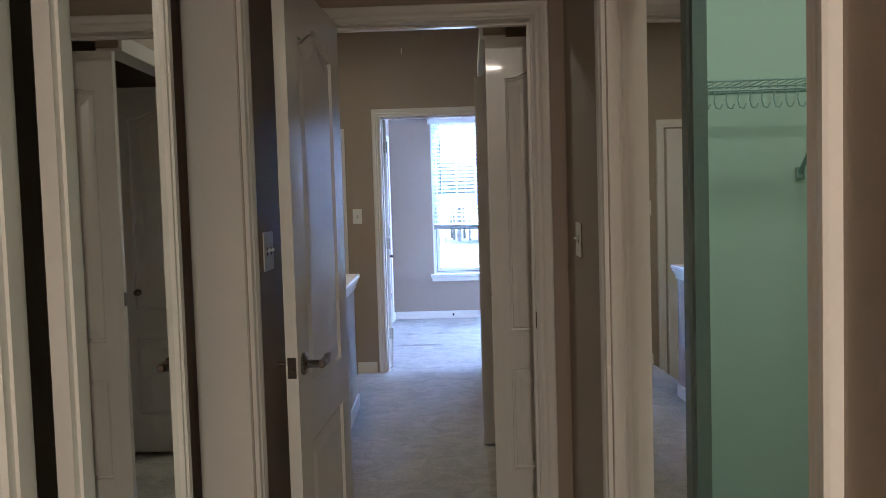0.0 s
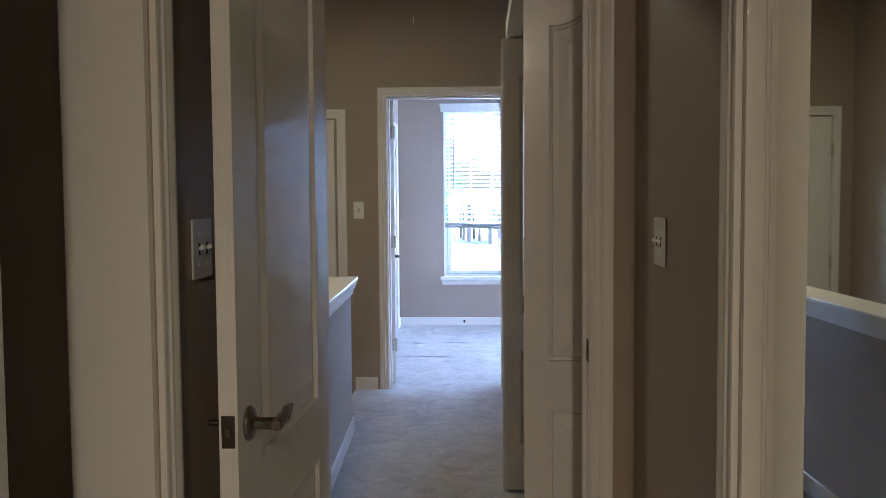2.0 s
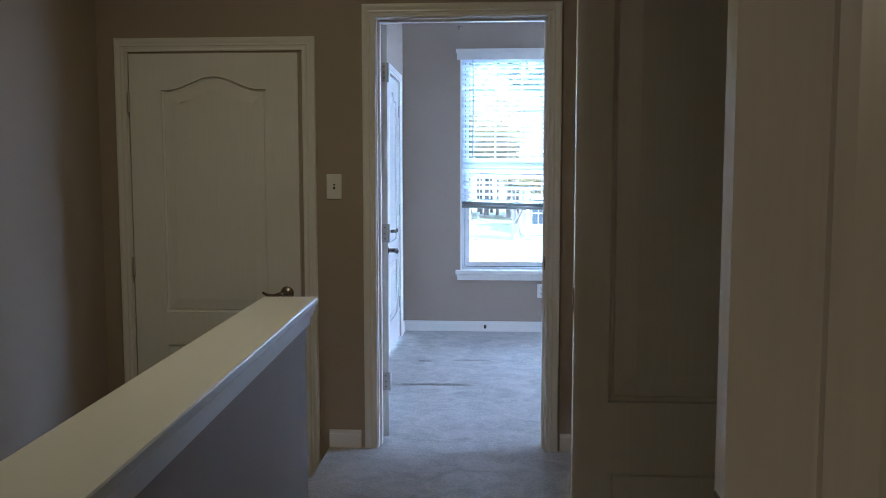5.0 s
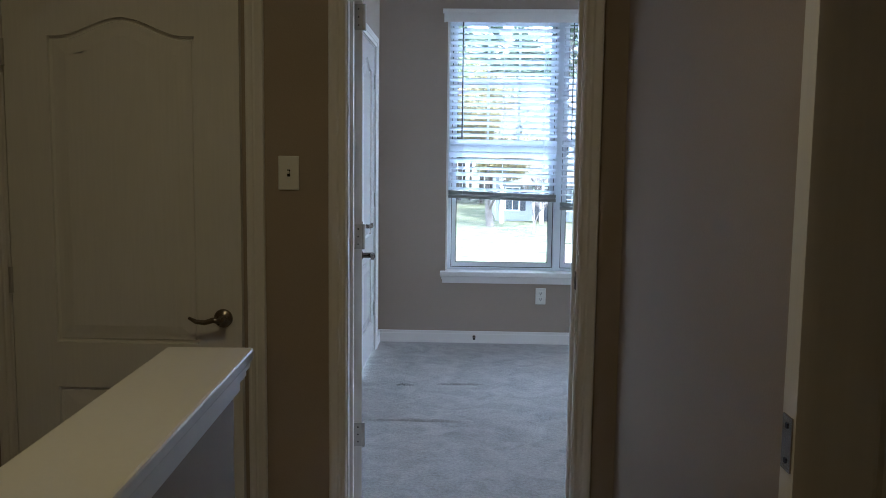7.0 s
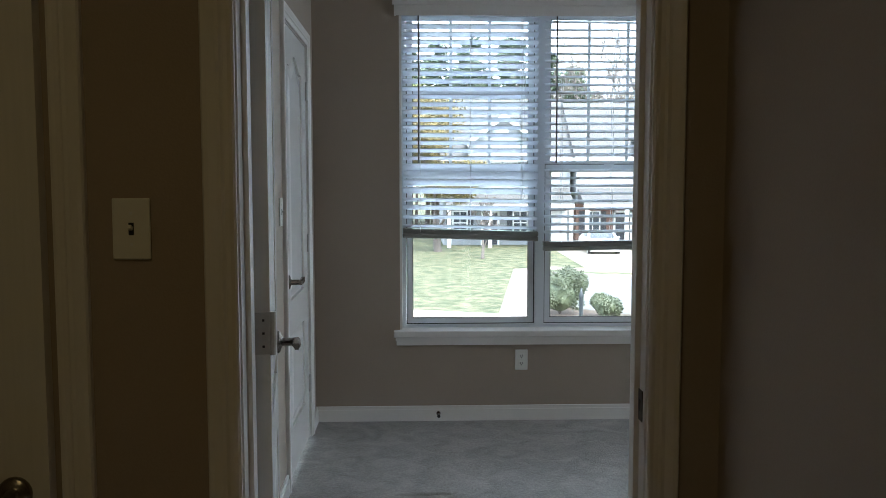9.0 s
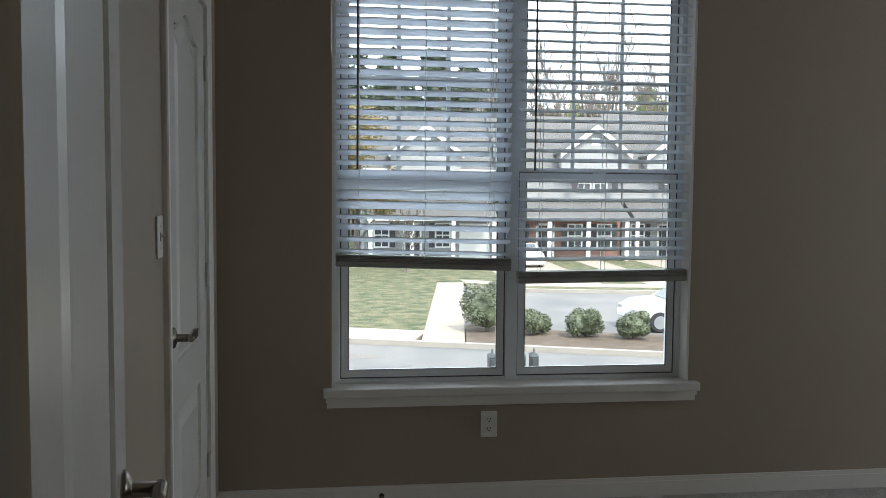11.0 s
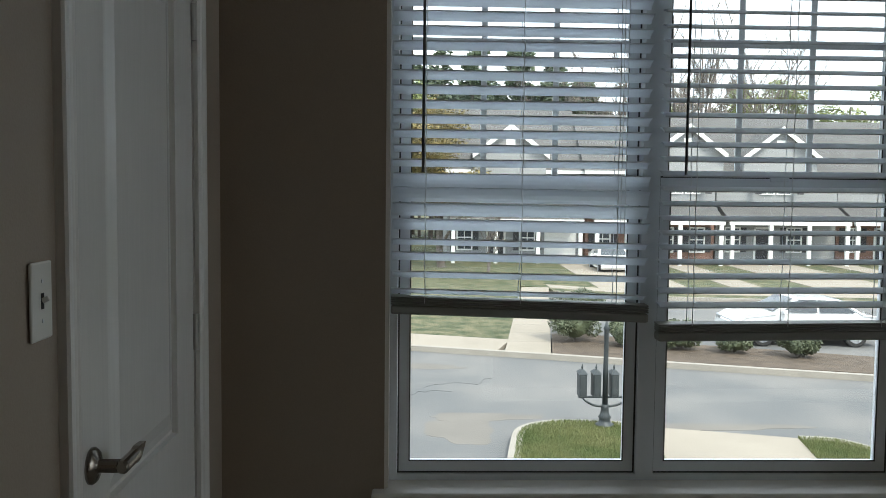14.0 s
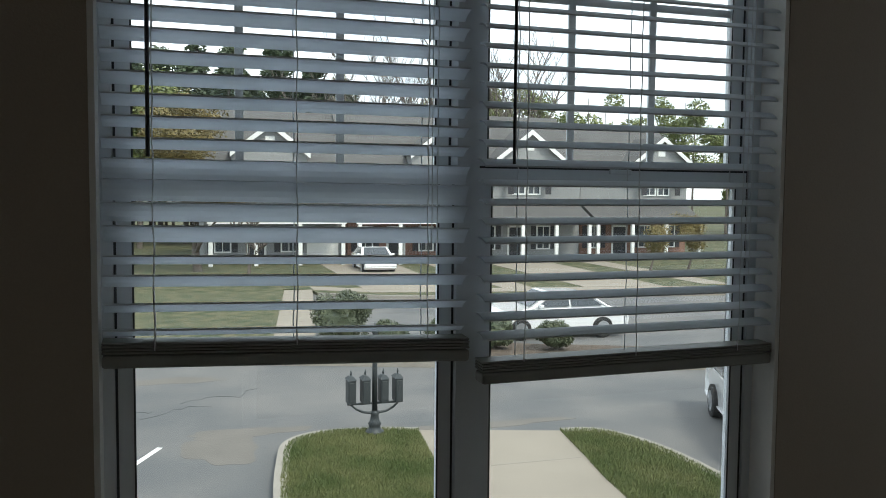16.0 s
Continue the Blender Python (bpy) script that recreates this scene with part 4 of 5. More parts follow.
for x, w in ((8.6, 4.2), (15.0, 1.4), (19.0, 4.0), (25.5, 1.4)):
    structure("house_driveway", slab([(x, 44.9), (x + w, 44.5), (x + w + 0.8, 60.5), (x + 0.4, 60.5)], ROADZ, G + 0.012), CONCRETE, "pale concrete driveway of a townhouse", "driveway")
for k, (x, y, a) in enumerate(((-0.25, 22.9, 66), (6.6, 33.4, 100))):
    ob = tagged(part("road_marking", boxes((-0.9, -0.05, ROADZ + 0.001, 0.9, 0.05, ROADZ + 0.006)), WHITE), "worn white painted parking line on asphalt", "road marking", kind="structure")
    ob.matrix_world = pose(x, y, 0, 0, 0, a)

# ---- plants ----


def leaf_cloud(centres, count, size, seed, flat=0.6):
    """Small folded leaves round the given (centre, radius) clumps."""
    rnd = random.Random(seed)
    verts, faces = [], []
    total = sum(r ** 2 for _, r in centres)
    for c, r in centres:
        for _ in range(int(count * r * r / total)):
            d = Vector((rnd.gauss(0, 1), rnd.gauss(0, 1), rnd.gauss(0, 1))).normalized()
            p = Vector(c) + d * r * rnd.uniform(0.72, 1.06)
            u = Vector((rnd.gauss(0, 1), rnd.gauss(0, 1), rnd.gauss(0, flat))).normalized()
            v = u.cross(d + Vector((0.01, 0, 0))).normalized()
            s = size * rnd.uniform(0.6, 1.3)
            k = len(verts)
            verts += [tuple(p - u * s), tuple(p + v * s * 0.5), tuple(p + u * s), tuple(p - v * s * 0.5)]
            faces.append((k, k + 1, k + 2, k + 3))
    return verts, faces


def leaves(name, data, mat, parent, label=""):
    me = bpy.data.meshes.new(name)
    me.from_pydata(data[0], [], data[1])
    me.materials.append(mat)
    ob = new(name, me)
    ob.parent = parent
    return tagged(ob, label, kind="stuff")


def shrub(x, y, w, h, seed):
    rnd = random.Random(seed)
    root = thing("shrub", pose(x, y, G), "round clipped evergreen shrub in mulch bed", "shrub", "shrubs along the kerb")
    cl = [((0, 0, h * 0.5), min(w, h) * 0.40)]
    for k in range(16):
        a = rnd.uniform(0, 6.283)
        q = rnd.uniform(0.15, 0.34) * w
        cl.append(((q * math.cos(a), q * math.sin(a), rnd.uniform(0.28, 0.78) * h), rnd.uniform(0.15, 0.24) * w))
    leaves("foliage", leaf_cloud(cl, 9000, 0.042, seed), LEAF, root, "dense dark green leaves")
    bm = bmesh.new()
    for k in range(5):
        a = k * 1.256
        tube(bm, [(0, 0, 0), (0.1 * w * math.cos(a), 0.1 * w * math.sin(a), 0.3 * h), (0.28 * w * math.cos(a), 0.28 * w * math.sin(a), 0.65 * h)], [0.03, 0.02, 0.008], 5)
    part("stems", bm, BARK, root)
    bm = bmesh.new()
    bmesh.ops.create_icosphere(bm, subdivisions=3, radius=1)
    for v in bm.verts:
        v.co *= 0.86 + 0.16 * noise.noise(v.co * 2.5 + Vector((seed, 0, 0)))
        v.co = Vector((v.co.x * w * 0.38, v.co.y * w * 0.38, h * 0.46 + v.co.z * h * 0.42))
    part("inner_growth", bm, LEAF, root)
    return root


for k, (x, y, w, h) in enumerate(((4.9, 32.3, 1.95, 1.8), (6.2, 31.6, 1.25, 0.95), (7.6, 31.05, 1.35, 1.0), (9.0, 30.6, 1.3, 0.95), (10.5, 30.1, 1.3, 0.95), (5.5, 33.9, 1.7, 1.6))):
    shrub(x, y, w * 0.86, h * 0.86, 11 + k)


def limbs(bm, p, d, length, radius, depth, rnd, tips, spread=0.55, lift=0.12):
    pts, radii = [p], [radius]
    q, dd = Vector(p), d.copy()
    for k in range(3):
        dd = (dd + Vector((rnd.gauss(0, 0.10), rnd.gauss(0, 0.10), lift * 0.3))).normalized()
        q = q + dd * length / 3
        pts.append(q.copy())
        radii.append(max(0.03 if radius > 0.05 or depth > 3 else 0.022, radius * (1 - 0.2 * (k + 1))))
    tube(bm, pts, radii, 5 if depth > 1 else 3, cap=False)
    if depth == 0:
        tips.append(q.copy())
        return
    for k in range(3 if depth > 2 else 4):
        i = rnd.choice((1, 2, 3, 3))
        nd = (dd + Vector((rnd.gauss(0, spread), rnd.gauss(0, spread), rnd.gauss(lift, spread * 0.5)))).normalized()
        limbs(bm, pts[i], nd, length * rnd.uniform(0.6, 0.82), radii[i] * 0.66, depth - 1, rnd, tips, spread, lift)


def tree(x, y, h, seed, label, depth=4, leaf=None, count=0, size=0.1, clump=0.7, ground=G):
    rnd = random.Random(seed)
    root = thing("tree", pose(x, y, ground), label, "tree")
    bm, tips = bmesh.new(), []
    limbs(bm, Vector((0, 0, 0)), Vector((0, 0, 1)), h * 0.30, h * 0.026, depth, rnd, tips, lift=0.30)
    part("trunk_and_limbs", bm, BARK, root, "grey-brown trunk and limbs", smooth=True)
    if leaf:
        pick = tips if len(tips) < 160 else rnd.sample(tips, 160)
        leaves("crown", leaf_cloud([(tuple(t), clump * rnd.uniform(0.5, 1.2)) for t in pick], count, size, seed), leaf, root)
    return root


def bare_tree(x, y, h, seed, label):
    """A leafless crown: a short trunk that forks into rising limbs, each with side branches and twigs."""
    rnd = random.Random(seed)
    root = thing("tree", pose(x, y, G), label, "tree")
    part("trunk", tube(bmesh.new(), [(0, 0, -0.1), (0.1, 0, h * 0.12), (0.05, 0.1, h * 0.26)], [h * 0.024, h * 0.019, h * 0.016], 8), BARK, root, smooth=True)

    def branch(bm, p, d, length, r0, r1, curl):
        pts = [Vector(p)]
        for _ in range(5):
            d = (d + Vector((rnd.gauss(0, 0.09), rnd.gauss(0, 0.09), curl))).normalized()
            pts.append(pts[-1] + d * length / 5)
        tube(bm, pts, [r0 + (r1 - r0) * k / 5 for k in range(6)], 5, cap=False)
        return pts, d

    limb_bm, twig_bm = bmesh.new(), bmesh.new()
    for k in range(10):
        a, lean = k * 2.4 + rnd.uniform(-0.4, 0.4), rnd.uniform(0.12, 0.75)
        d = Vector((math.cos(a) * math.sin(lean), math.sin(a) * math.sin(lean), math.cos(lean)))
        limb, _ = branch(limb_bm, (0.05, 0.1, h * rnd.uniform(0.17, 0.26)), d, h * rnd.uniform(0.55, 0.76), h * 0.0085, 0.025, 0.07)
        for j in range(13):
            u = rnd.uniform(1.0, 4.95)
            p = limb[int(u)].lerp(limb[int(u) + 1], u % 1)
            a2 = rnd.uniform(0, 6.283)
            side, d2 = branch(twig_bm, p, Vector((math.cos(a2) * 0.8, math.sin(a2) * 0.8, 0.8)).normalized(), h * rnd.uniform(0.10, 0.2), 0.042, 0.018, 0.10)
            for _ in range(6):
                q = side[rnd.randint(1, 5)]
                a3 = rnd.uniform(0, 6.283)
                tube(twig_bm, [q, q + (d2 + Vector((math.cos(a3), math.sin(a3), 0.5)) * 0.7).normalized() * h * rnd.uniform(0.035, 0.075)], [0.022, 0.012], 3, cap=False)
    part("limbs", limb_bm, BARK, root, smooth=True)
    part("twigs", twig_bm, BARK, root, "fine bare twigs")
    return root


def pine(x, y, h, seed, label):
    rnd = random.Random(seed)
    root = thing("pine_tree", pose(x, y, G), label, "tree", "pines behind the houses")
    bm = tube(bmesh.new(), [(0, 0, 0), (0.15, 0.1, h * 0.5), (0.05, -0.1, h * 0.97)], [h * 0.016, h * 0.011, h * 0.003], 7)
    cl = []
    for k in range(34):
        z = h * rnd.uniform(0.35, 0.98)
        a, r = rnd.uniform(0, 6.283), (1.05 - z / h) * h * 0.26 * rnd.uniform(0.35, 1.1) + 0.2
        tube(bm, [(0.1, 0, z), (r * math.cos(a), r * math.sin(a), z + r * 0.15)], [0.06, 0.02], 4)
        cl.append(((r * math.cos(a), r * math.sin(a), z + 0.1), rnd.uniform(0.5, 1.0) * (0.5 + 0.9 * (1 - z / h)) + 0.25))
    part("trunk", bm, BARK, root)
    leaves("needles", leaf_cloud(cl, 7000, 0.24, seed, 0.3), PINE, root, "dark green needle clumps")
    return root


tree(1.7, 57.0, 10.5, 5, "yellow-budding tree in spring leaf", 4, BUDS, 26000, 0.09, 0.8)
tree(-2.8, 60.0, 12.0, 6, "olive green leafing tree beside the lawn", 4, FRESH, 18000, 0.12, 1.1)
bare_tree(20.2, 71.0, 20.0, 8, "tall bare deciduous tree behind the houses")
bare_tree(28.0, 76.0, 16.5, 9, "bare deciduous tree behind the houses")
bare_tree(13.6, 74.0, 15.0, 12, "bare deciduous tree behind the roofs")
tree(25.6, 50.0, 3.4, 22, "small yellow-leafed ornamental tree before the houses", 3, BUDS, 5000, 0.07, 0.45)
tree(29.0, 51.5, 3.8, 23, "small yellow-leafed ornamental tree before the houses", 3, BUDS, 5000, 0.07, 0.45)
tree(4.0, 52.0, 4.2, 21, "small bare ornamental tree on the lawn", 4)
for k, (x, y, h) in enumerate(((-9, 76, 13), (-5.5, 82, 15), (-2, 78, 14), (1.5, 84, 15), (4.7, 79, 15.5), (6.6, 84, 14), (8.6, 78, 16), (11.0, 80, 13.5), (2.6, 91, 18), (6.1, 93, 18.5), (9.6, 91, 18), (13.0, 88, 16), (-0.6, 89, 17), (16.2, 90, 15), (-13, 84, 14), (12.0, 90, 13.5), (14.5, 94, 12.5))):
    pine(x, y, h, 40 + k, "dark evergreen pine behind the houses")


def woods(x0, x1, y, top, seed, mat, label):
    rnd = random.Random(seed)
    root = thing("woodland", pose((x0 + x1) / 2, y, G), label, "woods", kind="stuff")
    bm, cl = bmesh.new(), []
    n = int((x1 - x0) / 1.6)
    for k in range(n):
        x = -(x1 - x0) / 2 + (k + rnd.random()) * 1.6
        yy, h = rnd.uniform(-5, 5), top * rnd.uniform(0.72, 1.05)
        tube(bm, [(x, yy, 0), (x + rnd.uniform(-0.4, 0.4), yy, h * 0.95)], [0.16, 0.03], 5)
        for j in range(7):
            cl.append(((x + rnd.gauss(0, 1.2), yy + rnd.gauss(0, 0.8), h * rnd.uniform(0.3, 0.95)), rnd.uniform(0.6, 1.5)))
    part("trunks", bm, BARK, root)
    leaves("canopy", leaf_cloud(cl, 60000, 0.20, seed, 0.5), mat, root)
    return root


woods(24, 75, 98, 17, 71, FRESH, "budding green woodland beyond the roofs")
woods(-70, 5, 96, 17.5, 72, FRESH, "leafing woodland beyond the lawn")
woods(-14, 13, 93, 15.0, 74, PINE, "dark evergreen woodland behind the houses")
woods(5, 44, 112, 18.5, 73, TWIG, "hazy grey-brown bare woodland beyond roofs")

# ---- townhouses ----


def house_window(parent, x, z, w, h, y, shutters=True):
    root = part("window", boxes((x - w / 2 - 0.09, y - 0.06, z - 0.09, x - w / 2, y - 0.001, z + h + 0.09), (x + w / 2, y - 0.06, z - 0.09, x + w / 2 + 0.09, y - 0.001, z + h + 0.09),
                (x - w / 2, y - 0.06, z + h, x + w / 2, y - 0.001, z + h + 0.09), (x - w / 2, y - 0.08, z - 0.09, x + w / 2, y - 0.001, z), (x - w / 2, y - 0.05, z + h * 0.48, x + w / 2, y - 0.012, z + h * 0.53),
                (x - 0.025, y - 0.05, z, x + 0.025, y - 0.012, z + h * 0.48), (x - 0.025, y - 0.05, z + h * 0.53, x + 0.025, y - 0.012, z + h)), WHITE, parent, "white window trim with sashes")
    part("glass", cube(x - w / 2, y - 0.011, z, x + w / 2, y - 0.002, z + h), WINDARK, root)
    if shutters:
        for s in (-1, 1):
            a = x + s * (w / 2 + 0.09 + 0.2)
            bm = cube(a - 0.18, y - 0.05, z - 0.06, a + 0.18, y - 0.002, z + h + 0.06)
            for k in range(7):
                zz = z + 0.02 + k * h / 7
                bx(bm, a - 0.14, y - 0.062, zz, a + 0.14, y - 0.0505, zz + h / 14)
            part("shutter", bm, BLACK, root)


def townhouse(x0, x1, gables, y, label, garage=None, brick=False, ridge=6.9):
    """A two-storey unit: front wall at y, main roof with its ridge along x, front gables, porch roof and columns."""
    root = thing("townhouse", pose(0, y, G), label, "house", "row of townhouses")
    eave, deep = 5.7, 9.0
    rz = ridge - G
    part("lower_wall", cube(x0, 0, 0, x1, deep, 2.75), BRICK if brick else SIDING, root)
    bm = cube(x0, 0, 2.751, x1, deep, eave)
    part("upper_wall", bm, SIDING, root, "grey lap siding")
    bm = bmesh.new()
    for k in range(12):
        bx(bm, x0, -0.018, 2.80 + k * 0.24, x1, -0.002, 2.80 + k * 0.24 + 0.20)
    part("siding_boards", bm, SIDING, root)
    bm = bmesh.new()
    prof = [(-0.45, eave - 0.12), (deep / 2, rz), (deep + 0.45, eave - 0.12), (deep + 0.45, eave + 0.04), (deep / 2, rz + 0.18), (-0.45, eave + 0.04)]
    a = [bm.verts.new((x0 - 0.2, yy, zz)) for yy, zz in prof]
    b = [bm.verts.new((x1 + 0.2, yy, zz)) for yy, zz in prof]
    for i in range(6):
        bm.faces.new((a[i], a[(i + 1) % 6], b[(i + 1) % 6], b[i]))
    bm.faces.new(a[::-1])
    bm.faces.new(b)
    bmesh.ops.recalc_face_normals(bm, faces=bm.faces[:])
    part("main_roof", bm, ROOF, root, "grey shingle roof")
    part("fascia", cube(x0 - 0.2, -0.48, eave - 0.14, x1 + 0.2, -0.452, eave + 0.06), WHITE, root)
    for gx, hw, peak in gables:
        top = peak - G
        foot = top - hw * 0.76
        bm = bmesh.new()
        tri = [(gx - hw + 0.15, min(foot, eave) - 0.2), (gx + hw - 0.15, min(foot, eave) - 0.2), (gx + hw - 0.15, foot), (gx, top - 0.12), (gx - hw + 0.15, foot)]
        a = [bm.verts.new((xx, -0.62, zz)) for xx, zz in tri]
        b = [bm.verts.new((xx, 3.0, zz)) for xx, zz in tri]
        for i in range(5):
            bm.faces.new((a[i], a[(i + 1) % 5], b[(i + 1) % 5], b[i]))
        bm.faces.new(a[::-1])
        bm.faces.new(b)
        bmesh.ops.recalc_face_normals(bm, faces=bm.faces[:])
        gable = part("gable", bm, SIDING, root, "grey sided front gable")
        for s in (-1, 1):
            bm = bmesh.new()
            quad = [(gx, top), (gx + s * hw, foot), (gx + s * hw, foot + 0.14), (gx, top + 0.16)]
            for yy0, yy1, mat, nm, dz in ((-0.95, 4.3, ROOF, "gable_roof", 0.0),):
                a = [bm.verts.new((xx, yy0, zz)) for xx, zz in quad]
                b = [bm.verts.new((xx, yy1, zz)) for xx, zz in quad]
                for i in range(4):
                    bm.faces.new((a[i], a[(i + 1) % 4], b[(i + 1) % 4], b[i]))
                bm.faces.new(a[::-1])
                bm.faces.new(b)
                bmesh.ops.recalc_face_normals(bm, faces=bm.faces[:])
                part(nm, bm, mat, gable)
            bm = bmesh.new()
            quad = [(gx, top - 0.22), (gx + s * hw, foot - 0.22), (gx + s * hw, foot + 0.10), (gx, top + 0.12)]
            a = [bm.verts.new((xx, -1.02, zz)) for xx, zz in quad]
            b = [bm.verts.new((xx, -0.951, zz)) for xx, zz in quad]
            for i in range(4):
                bm.faces.new((a[i], a[(i + 1) % 4], b[(i + 1) % 4], b[i]))
            bm.faces.new(a[::-1])
            bm.faces.new(b)
            bmesh.ops.recalc_face_normals(bm, faces=bm.faces[:])
            part("rake_board", bm, WHITE, gable, "white rake board")
        part("gable_vent", boxes((gx - 0.28, -0.66, top - 1.25, gx + 0.28, -0.622, top - 0.75)), WHITE, gable)
        house_window(root, gx - 0.55, 4.45, 0.8, 0.95, -0.62 if foot < 5 else -0.02, False)
        house_window(root, gx + 0.55, 4.45, 0.8, 0.95, -0.62 if foot < 5 else -0.02, False)
        for s in (-1, 1):
            part("shutter", cube(gx + s * 1.35 - 0.2, -0.68, 4.4, gx + s * 1.35 + 0.2, -0.625, 5.45), BLACK, root)
    bm = bmesh.new()
    prof = [(-2.3, 2.75), (-0.02, 3.75), (-0.02, 2.75)]
    a = [bm.verts.new((x0 + 0.1, yy, zz)) for yy, zz in prof]
    b = [bm.verts.new((x1 - 0.1, yy, zz)) for yy, zz in prof]
    for i in range(3):
        bm.faces.new((a[i], a[(i + 1) % 3], b[(i + 1) % 3], b[i]))
    bm.faces.new(a[::-1])
    bm.faces.new(b)
    bmesh.ops.recalc_face_normals(bm, faces=bm.faces[:])
    part("porch_roof", bm, ROOF, root, "grey shingle porch roof")
    part("porch_beam", cube(x0 + 0.1, -2.28, 2.50, x1 - 0.1, -2.05, 2.748), WHITE, root)
    n = max(2, int((x1 - x0) / 2.4))
    for k in range(n + 1):
        cx = x0 + 0.3 + (x1 - x0 - 0.6) * k / n
        part("porch_column", soft_box(cx - 0.12, -2.26, 0, cx + 0.12, -2.06, 2.499, 0.02, 1), WHITE, root)
    span = x1 - x0
    if garage:
        gx0, gx1 = garage
        bm = cube(gx0, -0.06, 0.0, gx1, -0.002, 2.25)
        for k in range(4):
            for j in range(4):
                ww = (gx1 - gx0) / 4
                bx(bm, gx0 + j * ww + 0.08, -0.085, 0.08 + k * 0.55, gx0 + (j + 1) * ww - 0.08, -0.061, 0.50 + k * 0.55)
        part("garage_door", bm, WHITE, root, "white panelled garage door")
    for k in range(int(span / 2.0)):
        wx = x0 + 1.1 + k * 2.0
        if garage and garage[0] - 0.7 < wx < garage[1] + 0.7:
            continue
        if k % 3 == 1:
            dr = part("front_door", soft_box(wx - 0.48, -0.07, 0.05, wx + 0.48, -0.003, 2.15, 0.01, 1), BLACK, root, "dark panelled front door")
            part("door_trim", boxes((wx - 0.62, -0.05, 0, wx - 0.485, -0.002, 2.3), (wx + 0.485, -0.05, 0, wx + 0.62, -0.002, 2.3), (wx - 0.62, -0.05, 2.16, wx + 0.62, -0.0015, 2.3)), WHITE, dr)
        else:
            house_window(root, wx, 0.75, 0.85, 1.45, -0.005, True)
    return root


YH = 62.0
townhouse(2.2, 10.6, ((6.1, 2.4, 5.6),), YH, "grey sided townhouse with white gable and garage", garage=(8.4, 10.4))
townhouse(10.9, 19.1, ((17.1, 2.4, 5.7),), YH - 0.6, "grey townhouse with porch columns and brick front", brick=True, ridge=6.6)
townhouse(19.4, 27.2, ((23.2, 2.5, 5.65),), YH, "grey townhouse with white rake boards and shutters", brick=False)
townhouse(27.5, 36.0, ((33.5, 2.6, 5.5),), YH + 0.5, "tan townhouse with gable at the row end", brick=True, ridge=6.4)
townhouse(-16.0, -7.0, ((-11.5, 2.8, 4.2),), 84.0, "grey house far across the lawn", brick=True, ridge=5.4)

# ---- mailbox post ----
post = thing("mailbox_post", pose(3.79, 23.16, G, 0, 0, 0), "weathered iron post carrying four ornate mailboxes", "mailbox post")
part("base", lathe([(0.17, -0.02), (0.17, 0.05), (0.12, 0.07), (0.10, 0.14), (0.12, 0.18), (0.085, 0.24), (0.07, 0.34), (0.085, 0.38), (0.055, 0.42)], 14), IRON, post, smooth=True)
part("pole", lathe([(0.052, 0.42), (0.046, 1.2), (0.042, 1.8), (0.06, 1.83), (0.03, 1.9), (0.012, 2.0)], 12), IRON, post, smooth=True)
for k, dx in enumerate((-0.435, -0.175, 0.155, 0.42)):
    bm = soft_box(dx - 0.07, -0.14, 0.57, dx + 0.07, 0.14, 1.00, 0.012, 2)
    box_ = part("mailbox", bm, IRON, post, "dark cast mailbox")
    bm = bmesh.new()
    ring = [bm.verts.new(p) for p in ((dx - 0.085, -0.155, 1.001), (dx + 0.085, -0.155, 1.001), (dx + 0.085, 0.155, 1.001), (dx - 0.085, 0.155, 1.001))]
    tip = [bm.verts.new(p) for p in ((dx - 0.03, -0.06, 1.065), (dx + 0.03, -0.06, 1.065), (dx + 0.03, 0.06, 1.065), (dx - 0.03, 0.06, 1.065))]
    for i in range(4):
        bm.faces.new((ring[i], ring[(i + 1) % 4], tip[(i + 1) % 4], tip[i]))
    bm.faces.new(ring[::-1])
    bm.faces.new(tip)
    part("lid", bm, IRON, box_)
    bm = lathe([(0.02, 1.065), (0.012, 1.085), (0.022, 1.11), (0.012, 1.135), (0.004, 1.17)], 8)
    bmesh.ops.translate(bm, vec=(dx, 0, 0), verts=bm.verts[:])
    part("finial", bm, IRON, box_)
    part("mail_door", soft_box(dx - 0.055, -0.15, 0.62, dx + 0.055, -0.1405, 0.965, 0.004, 1), IRON, box_, "dark door plate")
for s in (-1, 1):
    part("scroll_arm", tube(bmesh.new(), [(0, 0, 0.40), (s * 0.10, 0, 0.38), (s * 0.22, 0, 0.40), (s * 0.34, 0, 0.46), (s * 0.43, 0, 0.54)], [0.03, 0.024, 0.022, 0.02, 0.016], 8), IRON, post, smooth=True)
part("cross_bar", boxes((-0.50, -0.03, 0.54, 0.49, 0.03, 0.569)), IRON, post)

# ---- cars ----


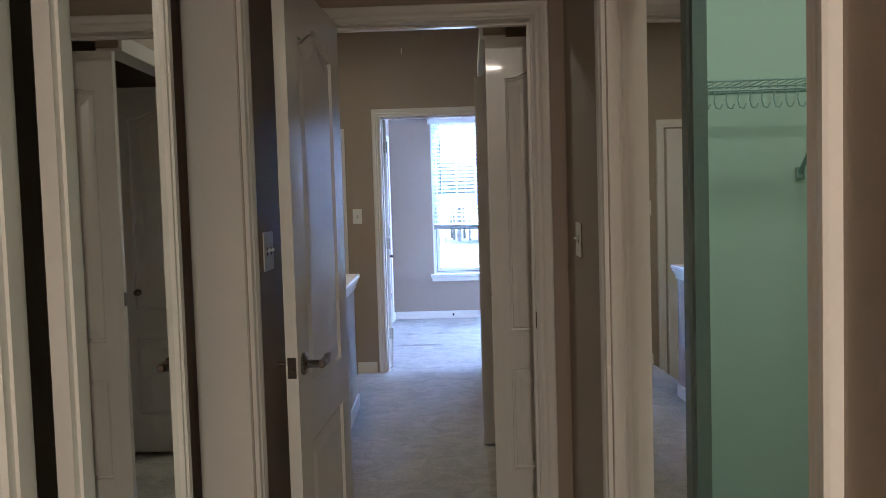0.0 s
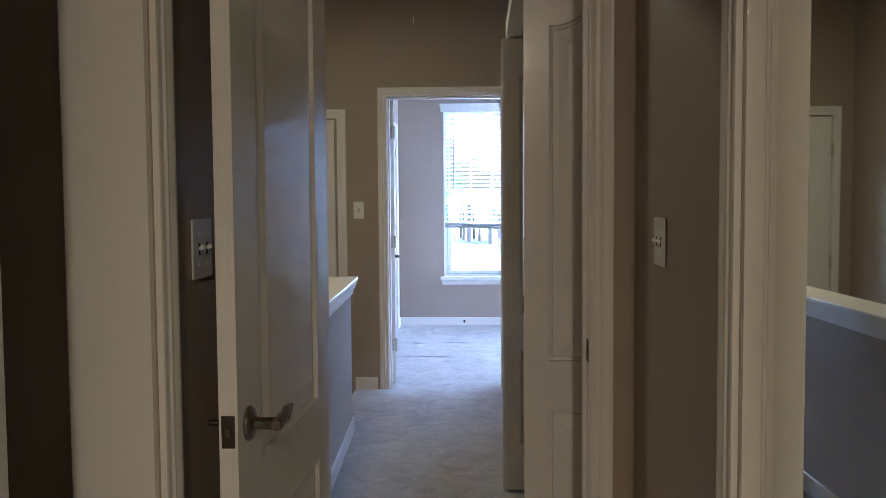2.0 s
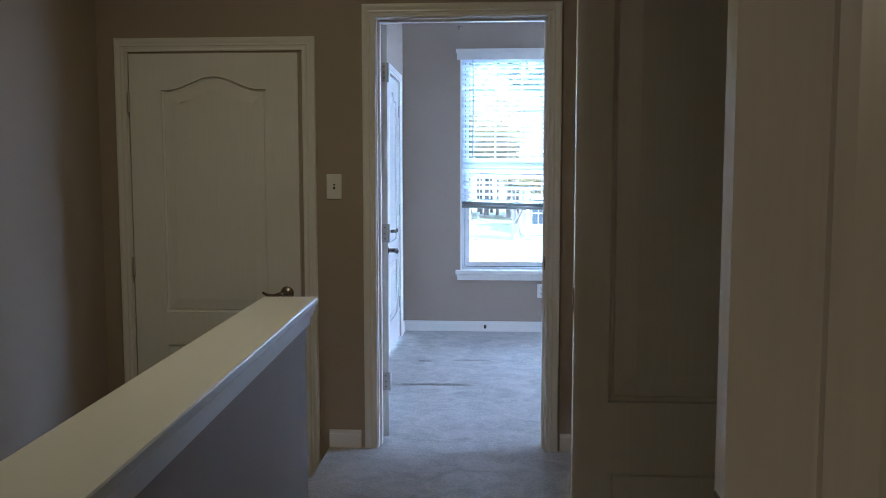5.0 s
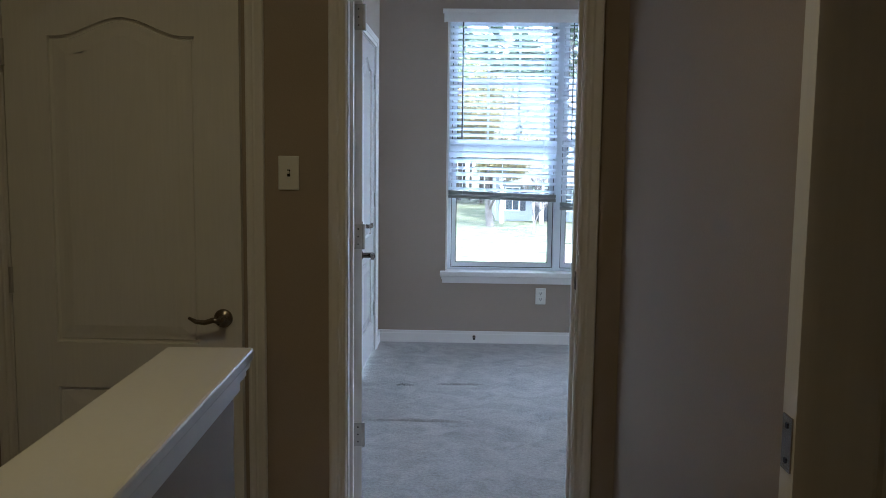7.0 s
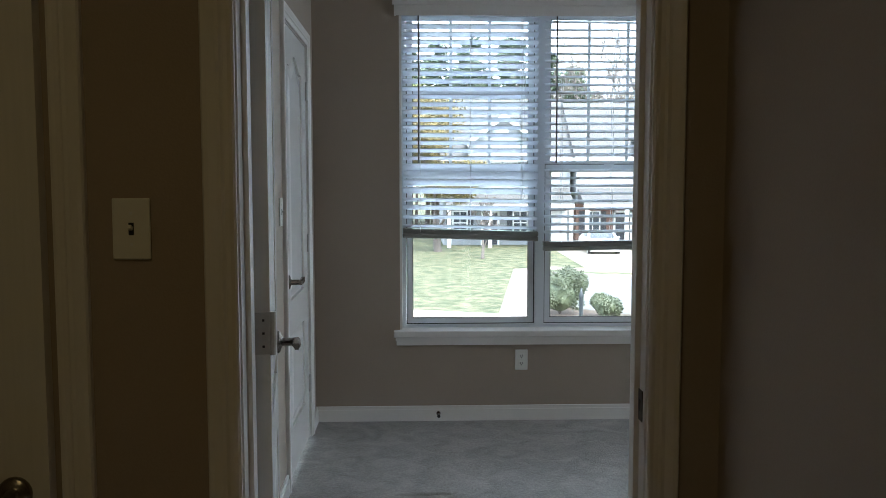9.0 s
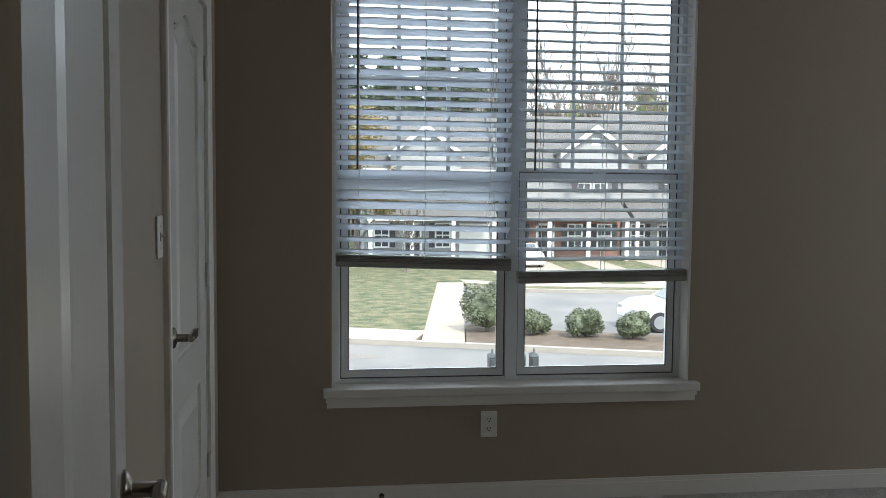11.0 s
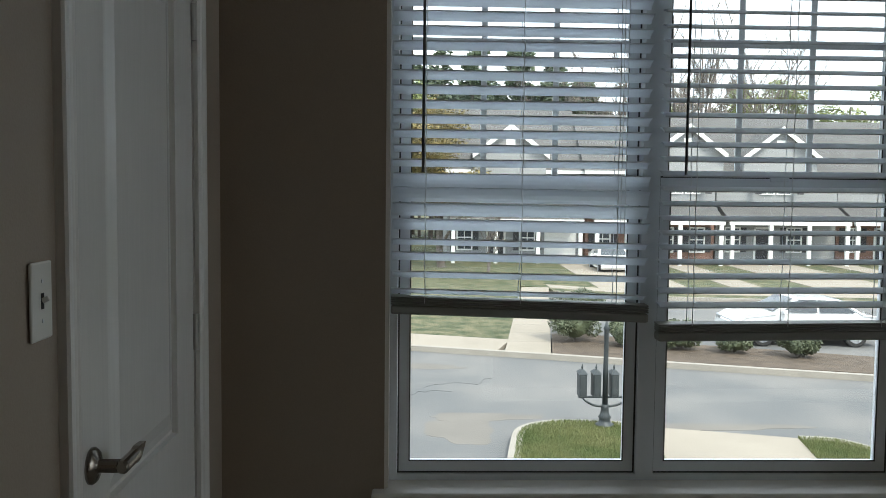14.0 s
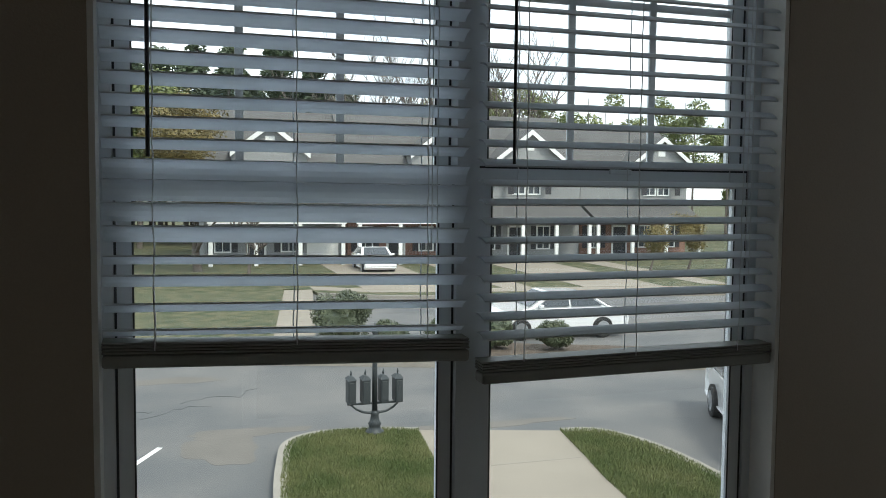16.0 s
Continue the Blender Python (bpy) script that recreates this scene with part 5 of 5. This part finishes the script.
def car(x, y, heading, label):
    """A white saloon: local x is forward."""
    root = thing("car", pose(x, y, ROADZ, 0, 0, heading), label, "car")
    side = [(-2.2, 0.32), (-2.25, 0.62), (-2.12, 0.92), (-1.55, 0.98), (-0.9, 1.40), (0.35, 1.44), (1.05, 1.0), (1.85, 0.90), (2.2, 0.70), (2.26, 0.42), (2.1, 0.27), (-2.0, 0.24)]
    bm = bmesh.new()
    rows = []
    for yy, pinch in ((-0.86, 0.0), (-0.90, 0.0), (0.90, 0.0), (0.86, 0.0)):
        inset = 1 if abs(yy) < 0.88 else 0
        rows.append([bm.verts.new((px * (0.985 if inset else 1), yy * (0.78 if pz > 1.2 else (0.95 if pz < 0.3 else 1.0)), pz)) for px, pz in side])
    n = len(side)
    for a, b in zip(rows, rows[1:]):
        for i in range(n):
            bm.faces.new((a[i], a[(i + 1) % n], b[(i + 1) % n], b[i]))
    bm.faces.new(rows[0][::-1])
    bm.faces.new(rows[-1])
    bmesh.ops.recalc_face_normals(bm, faces=bm.faces[:])
    bmesh.ops.bevel(bm, geom=[e for e in bm.edges if e.calc_face_angle(0) > 0.5], offset=0.05, segments=2, affect="EDGES")
    part("body", bm, CARPAINT, root, "white painted body")
    for s in (-1, 1):
        for poly in (((-1.32, 1.02), (-0.85, 1.33), (-0.28, 1.36), (-0.28, 1.02)), ((-0.20, 1.02), (-0.20, 1.36), (0.28, 1.37), (0.86, 1.02))):
            bm = bmesh.new()
            a = [bm.verts.new((px, s * (0.90 - max(0, pz - 1.0) * 0.50), pz)) for px, pz in poly]
            b = [bm.verts.new((px, s * (0.925 - max(0, pz - 1.0) * 0.50), pz)) for px, pz in poly]
            for i in range(4):
                bm.faces.new((a[i], a[(i + 1) % 4], b[(i + 1) % 4], b[i]))
            bm.faces.new(a)
            bm.faces.new(b[::-1])
            bmesh.ops.recalc_face_normals(bm, faces=bm.faces[:])
            part("side_window", bm, WINDARK, root)
        part("mirror", soft_box(0.70, s * 1.0 - 0.08, 0.98, 0.84, s * 1.0 + 0.08, 1.10, 0.02, 1), CARPAINT, root)
        part("headlight", soft_box(2.05, s * 0.68 - 0.17, 0.62, 2.24, s * 0.68 + 0.17, 0.76, 0.03, 1), RIM, root, "clear headlight")
        part("tail_light", soft_box(-2.22, s * 0.70 - 0.14, 0.70, -2.08, s * 0.70 + 0.14, 0.86, 0.03, 1), BRICK, root, "red tail light")
        for wx in (-1.35, 1.38):
            wheel = part("wheel", tube(bmesh.new(), [(wx, s * 0.70, 0.33), (wx, s * 0.72, 0.33), (wx, s * 0.92, 0.33), (wx, s * 0.94, 0.33)], [0.30, 0.33, 0.33, 0.30], 24), TYRE, root, "black tyre")
            bm = tube(bmesh.new(), [(wx, s * 0.93, 0.33), (wx, s * 0.945, 0.33)], 0.21, 20)
            for k in range(5):
                a = k * 1.2566
                bx(bm, -0.03, -0.008, 0.03, 0.03, 0.008, 0.20, Matrix.Translation((wx, s * 0.955, 0.33)) @ Matrix.Rotation(a, 4, "Y"))
            part("rim", bm, RIM, wheel)
    for xa, za, xb, zb in ((1.02, 1.03, 0.42, 1.41), (-1.50, 1.01, -0.95, 1.37)):
        bm = bmesh.new()
        o = 0.02 if xa > 0 else -0.02
        vs = [bm.verts.new(p) for p in ((xa + o, -0.74, za), (xa + o, 0.74, za), (xb + o, 0.62, zb), (xb + o, -0.62, zb))]
        vt = [bm.verts.new(v.co + Vector((o, 0, 0.01))) for v in vs]
        for i in range(4):
            bm.faces.new((vs[i], vs[(i + 1) % 4], vt[(i + 1) % 4], vt[i]))
        bm.faces.new(vs)
        bm.faces.new(vt[::-1])
        bmesh.ops.recalc_face_normals(bm, faces=bm.faces[:])
        part("windscreen", bm, WINDARK, root)
    return root


car(10.95, 21.35, 245, "white saloon car parked beside the lawn strip")
car(11.9, 33.2, 178, "white car parked in the lot behind shrubs")
car(11.4, 56.5, -92, "white car parked before a garage")
